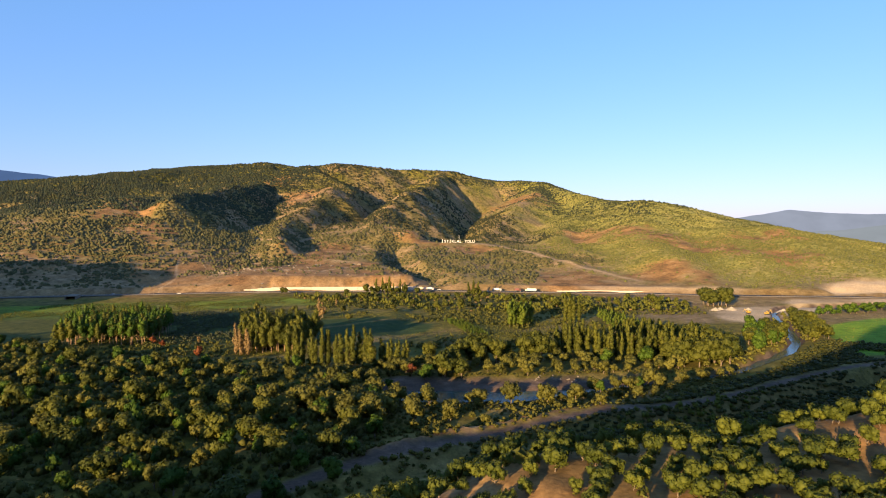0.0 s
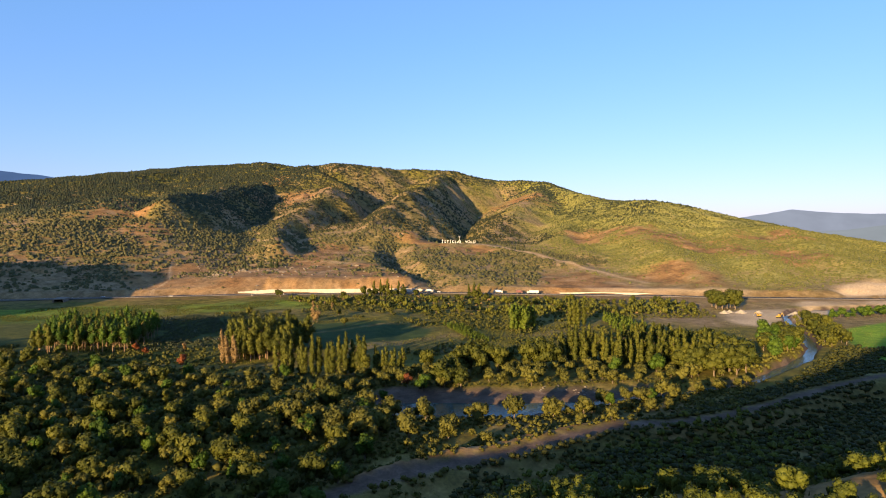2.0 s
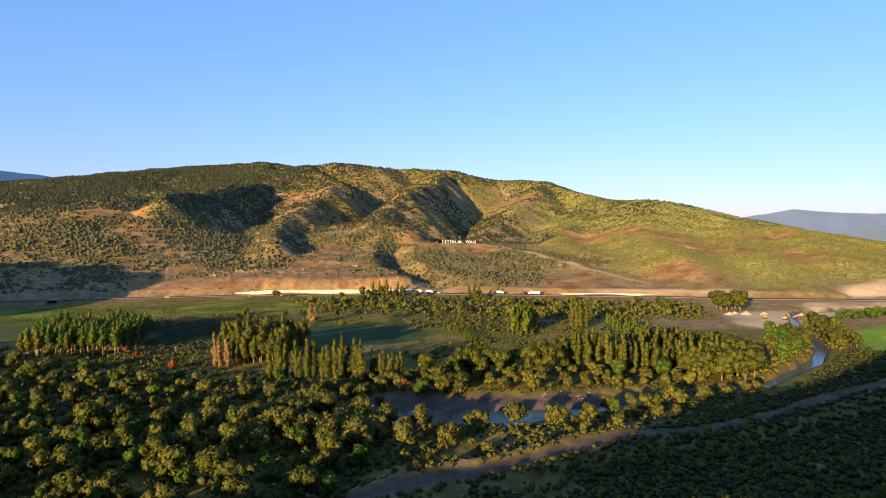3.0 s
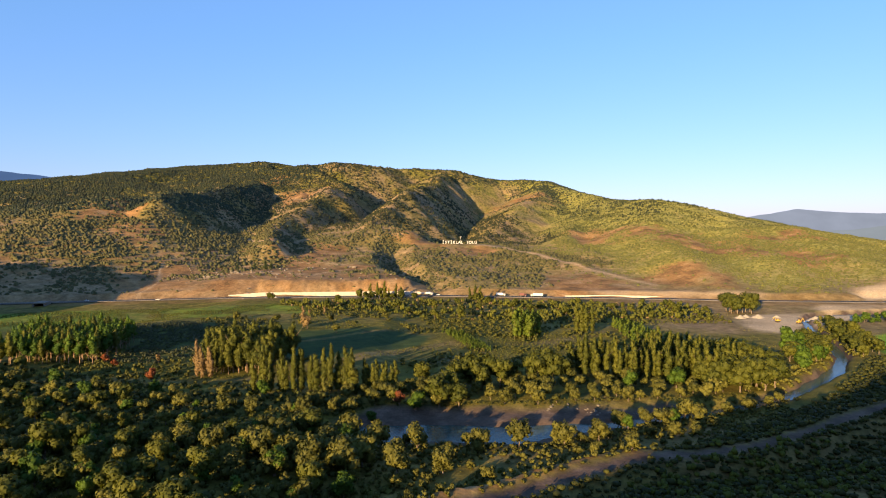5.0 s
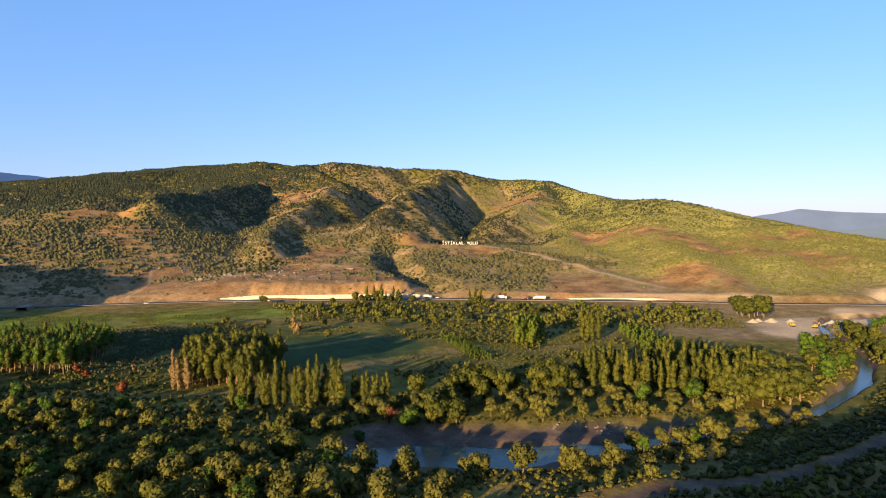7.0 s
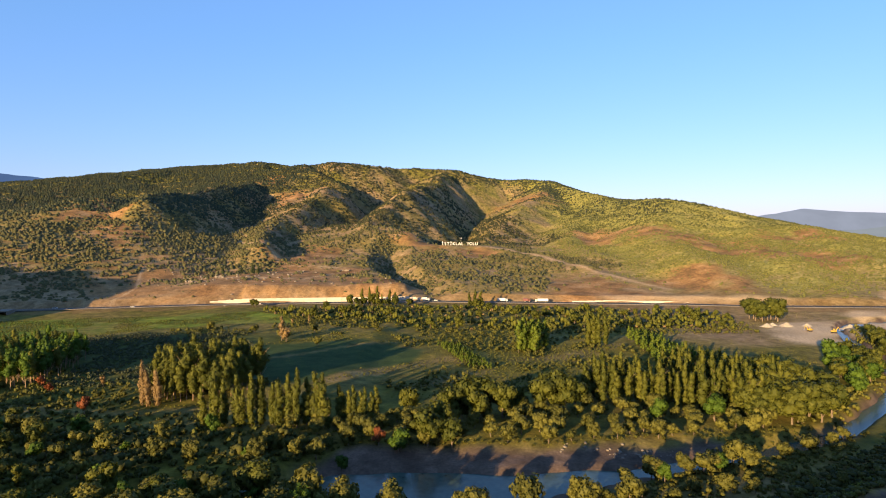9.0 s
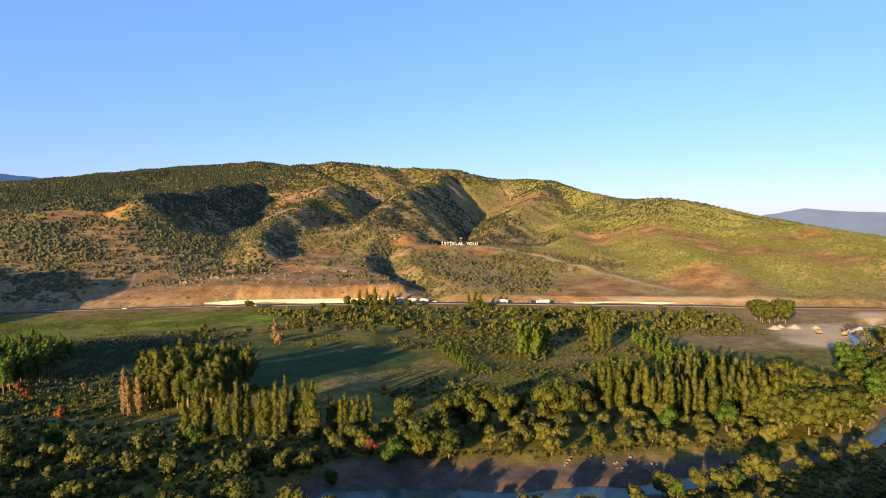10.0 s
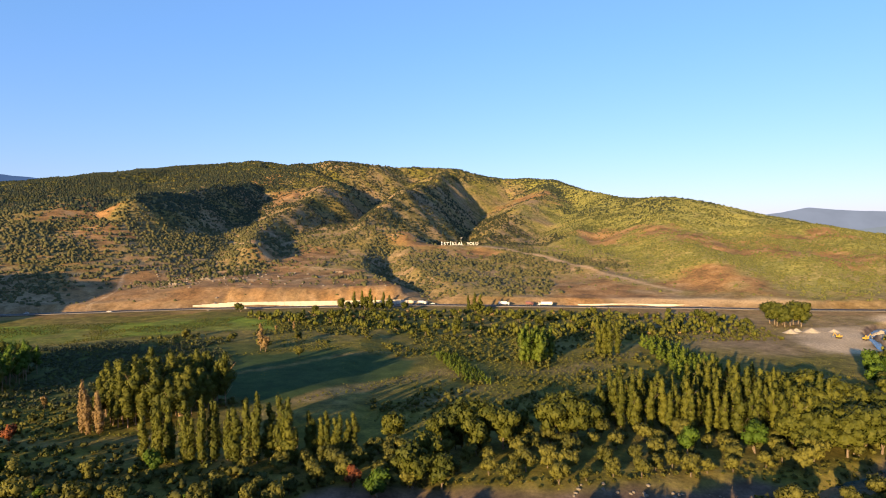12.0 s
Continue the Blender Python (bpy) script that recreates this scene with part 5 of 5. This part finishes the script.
def car(x, y, z, turn, paint, label):
    ob = thing("car", label, "car", pose(x, y, z, 0, 0, turn), "cars beside the hill")
    bm = bmesh.new()
    box(bm, (4.3, 1.75, 0.65), (0, 0, 0.62), 0.15)
    body = part("body", bm, paint, ob)
    bm = bmesh.new()
    made = box(bm, (2.4, 1.6, 0.6), (-0.2, 0, 1.2))
    for v in made["verts"]:
        if v.co.z > 1.2:
            v.co.x = -0.2 + (v.co.x + 0.2) * 0.68
            v.co.y *= 0.86
    part("cabin", bm, GLASS_DARK, ob)
    bm = bmesh.new()
    box(bm, (1.6, 1.36, 0.05), (-0.2, 0, 1.52), 0.02)
    part("roof", bm, paint, ob)
    wheels(ob, [(u, s * 0.8) for u in (1.35, -1.35) for s in (-1, 1)], 0.33, 0.22)
    return ob


def road_turn(x):
    return math.degrees(math.atan2(float(highway_y(x + 5) - highway_y(x - 5)), 10))


def on_road(x, off):
    return float(highway_y(x)) + off


truck(52, on_road(52, 5), road_turn(52), PAINT_WHITE, PAINT_WHITE, 11, "white box truck stopped on the highway")
truck(94, on_road(94, 5), road_turn(94) + 180, PAINT_WHITE, PAINT_WHITE, 14, "long white truck with a tall cargo box")
truck(78, on_road(78, 5), road_turn(78), PAINT_RED, PAINT_RED, 8, "small dark red truck on the highway")
truck(-33, on_road(-33, 5), road_turn(-33), PAINT_WHITE, PAINT_WHITE, 8, "small white box truck at the end of the wall")
car(-22, on_road(-22, 6), 3.25, road_turn(-22), PAINT_WHITE, "white car on the highway by the wall")
car(-209, on_road(-209, -5), 3.25, road_turn(-209), PAINT_WHITE, "white car driving along the highway")
car(-330, on_road(-330, -5), 3.25, road_turn(-330), PAINT_WHITE, "pale car on the shaded highway")
car(-403, on_road(-403, 5), 3.25, road_turn(-403), PAINT_WHITE, "white car on the shaded stretch of highway")


def excavator(x, y, turn):
    ob = thing("excavator", "yellow tracked excavator on the gravel lot", "excavator", pose(x, y, land_at(x, y), 0, 0, turn), "machines on the gravel lot")
    for s in (-1, 1):
        bm = bmesh.new()
        box(bm, (4.0, 0.6, 0.9), (0, s * 1.1, 0.45), 0.3)
        part("track", bm, RUBBER, ob)
    bm = bmesh.new()
    box(bm, (3.6, 2.5, 1.2), (-0.4, 0, 1.7), 0.12)
    part("engine_house", bm, PAINT_YELLOW, ob)
    bm = bmesh.new()
    box(bm, (1.3, 1.0, 1.5), (0.9, 0.7, 2.6), 0.1)
    cabin = part("cabin", bm, PAINT_YELLOW, ob)
    bm = bmesh.new()
    box(bm, (0.05, 0.8, 0.9), (1.56, 0.7, 2.75))
    part("window", bm, GLASS_DARK, cabin)
    bm = bmesh.new()
    rod(bm, (1.2, -0.3, 1.9), (4.0, -0.3, 4.6), 0.28, 0.24, 6)
    part("boom", bm, PAINT_YELLOW, ob)
    bm = bmesh.new()
    rod(bm, (4.0, -0.3, 4.6), (5.6, -0.3, 2.0), 0.22, 0.18, 6)
    part("arm", bm, PAINT_YELLOW, ob)
    bm = bmesh.new()
    box(bm, (0.9, 1.1, 0.8), (5.5, -0.3, 1.6), 0.15, Matrix.Rotation(radians(30), 4, "Y"))
    part("bucket", bm, STEEL, ob)
    return ob


excavator(282, 578, 200)
excavator(296, 570, 20)


# ------------------------------------------------------------ buildings
def ruin(x, y, turn, size, label):
    """Four broken walls of uneven height with a doorway and two window holes."""
    w, d, h = size
    ob = thing("stone_ruin", label, "ruin", pose(x, y, land_at(x, y) - 0.3, 0, 0, turn))
    t = 0.4
    rng = np.random.default_rng(int(abs(x)))
    runs = [((-w / 2, -d / 2), (w / 2, -d / 2)), ((w / 2, -d / 2 + t), (w / 2, d / 2 - t)), ((w / 2, d / 2), (-w / 2, d / 2)), ((-w / 2, d / 2 - t), (-w / 2, -d / 2 + t))]
    for k, (a, b) in enumerate(runs):
        bm = bmesh.new()
        n = 6
        for i in range(n):
            if k == 0 and i == 2:
                continue                                # the doorway
            f = (i + 0.5) / n
            high = h * rng.uniform(0.45, 1.0) * (0.4 if k == 0 and i == 4 else 1.0)
            long = math.hypot(b[0] - a[0], b[1] - a[1]) / n
            spin = Matrix.Rotation(math.atan2(b[1] - a[1], b[0] - a[0]), 4, "Z")
            box(bm, (long - 0.02, t, high), (a[0] + (b[0] - a[0]) * f, a[1] + (b[1] - a[1]) * f, high / 2), 0.06, spin)
        part("wall", bm, ROCK, ob)
    return ob


ruin(-212, 902, 8, (9, 6, 2.4), "low roofless stone ruin among the terrace scrub")
ruin(-152, 906, -6, (12, 5, 2.0), "long collapsed stone barn on the terrace")
ruin(-300, 842, 15, (9, 7, 3), "roofless stone ruin on the bare terrace")
ruin(-325, 815, -10, (11, 6, 2.6), "roofless low stone ruin on the bare terrace")
ruin(-345, 850, 30, (8, 7, 2.8), "crumbling stone walls on the bare terrace")


def underpass():
    x = -428
    y = float(highway_y(x)) - 26
    ob = thing("underpass", "concrete box underpass below the highway embankment", "underpass", pose(x, y, -0.5, 0, 0, road_turn(x)))
    for s in (-1, 1):
        bm = bmesh.new()
        box(bm, (1.0, 18, 5.4), (s * 5, 7, 2.7), 0.06)
        part("side_wall", bm, ROCK, ob)
    bm = bmesh.new()
    box(bm, (11.6, 18, 0.9), (0, 7, 5.86), 0.06)
    part("deck", bm, ROCK, ob)
    # black sheet across the passage, standing in for the shade inside
    bm = bmesh.new()
    box(bm, (9.0, 0.3, 5.0), (0, 12, 2.6))
    part("inner_shade_sheet", bm, RUBBER, ob)


underpass()


def gravel_pile(x, y, r, h):
    rng = np.random.default_rng(int(x * 7 + y))
    rings, seg = 5, 18
    verts, faces = [(0, 0, h)], []
    for i in range(1, rings + 1):
        f = i / rings
        for k in range(seg):
            a = 6.283 * k / seg
            rr = r * f * (0.9 + 0.2 * rng.random())
            verts.append((math.cos(a) * rr, math.sin(a) * rr * 0.8, h * (1 - f) ** 1.1 * (0.9 + 0.2 * rng.random()) - 0.15 * f))
    for k in range(seg):
        faces.append((0, 1 + k, 1 + (k + 1) % seg))
    for i in range(rings - 1):
        for k in range(seg):
            a, b = 1 + i * seg + k, 1 + i * seg + (k + 1) % seg
            faces += [(a, a + seg, b + seg), (a, b + seg, b)]
    ob = new("gravel_heap", mesh_from("gravel_heap", verts, faces, GRAVEL, True))
    ob.matrix_basis = pose(x, y, land_at(x, y))
    tagged(ob, "heap of pale gravel on the lot by the river", "gravel heap", "heaps on the gravel lot")


for gx, gy, gr, gh in ((262, 604, 6, 3.2), (270, 611, 5, 2.6), (279, 606, 7, 3.5), (296, 606, 5, 2.4), (330, 604, 8, 4.0), (344, 616, 6, 3.0)):
    gravel_pile(gx, gy, gr, gh)


def pylon(x, y):
    ob = thing("utility_pole", "tall slim utility pole on the hillside", "pole", pose(x, y, land_at(x, y)))
    bm = bmesh.new()
    rod(bm, (0, 0, -0.5), (0, 0, 19), 0.45, 0.25, 8)
    part("pole", bm, STEEL, ob)
    for z in (16.5, 18.2):
        bm = bmesh.new()
        box(bm, (5, 0.25, 0.25), (0, 0, z))
        part("cross_arm", bm, STEEL, ob)


pylon(6, 1350)


# ------------------------------------------------------------ boulders on the river bank
def boulders():
    rng = np.random.default_rng(31)
    shapes = []
    for _ in range(4):
        v = ICO_V * (0.75 + 0.4 * rng.random((len(ICO_V), 1))) * [1.2, 0.9, 0.65]
        shapes.append(mesh_from("boulder", v, ICO_F, ROCK))
    for k in range(46):
        x, y = rng.uniform(42, 88), 0
        y = 320 - (x - 42) * 0.12 + rng.normal() * 3.0
        ob = new("boulder", shapes[k % 4])
        s = rng.uniform(0.25, 0.85)
        ob.matrix_basis = Matrix.LocRotScale((x, y, land_at(x, y) + 0.1 * s), Euler((0, 0, rng.random() * 6)), (s, s, s))
        tagged(ob, "pale grey boulder on the river bank", "rock", "boulders on the river bank")


boulders()


def terrace_rocks():
    rng = np.random.default_rng(41)
    shapes = [mesh_from("rock", ICO_V * (0.7 + 0.5 * rng.random((len(ICO_V), 1))) * [1.2, 1.0, 0.7], ICO_F, ROCK) for _ in range(4)]
    for k in range(90):
        x, y = rng.normal(-300, 45), rng.normal(835, 38)
        if k % 3 == 0:
            x, y = rng.uniform(-260, -60), rng.uniform(775, 900)
        ob = new("rock", shapes[k % 4])
        s = rng.uniform(0.6, 2.0)
        ob.matrix_basis = Matrix.LocRotScale((x, y, land_at(x, y) + 0.15 * s), Euler((0, 0, rng.random() * 6)), (s, s, s))
        tagged(ob, "weathered grey-brown rock on the bare terrace", "rock", "rocks on the terrace")


terrace_rocks()
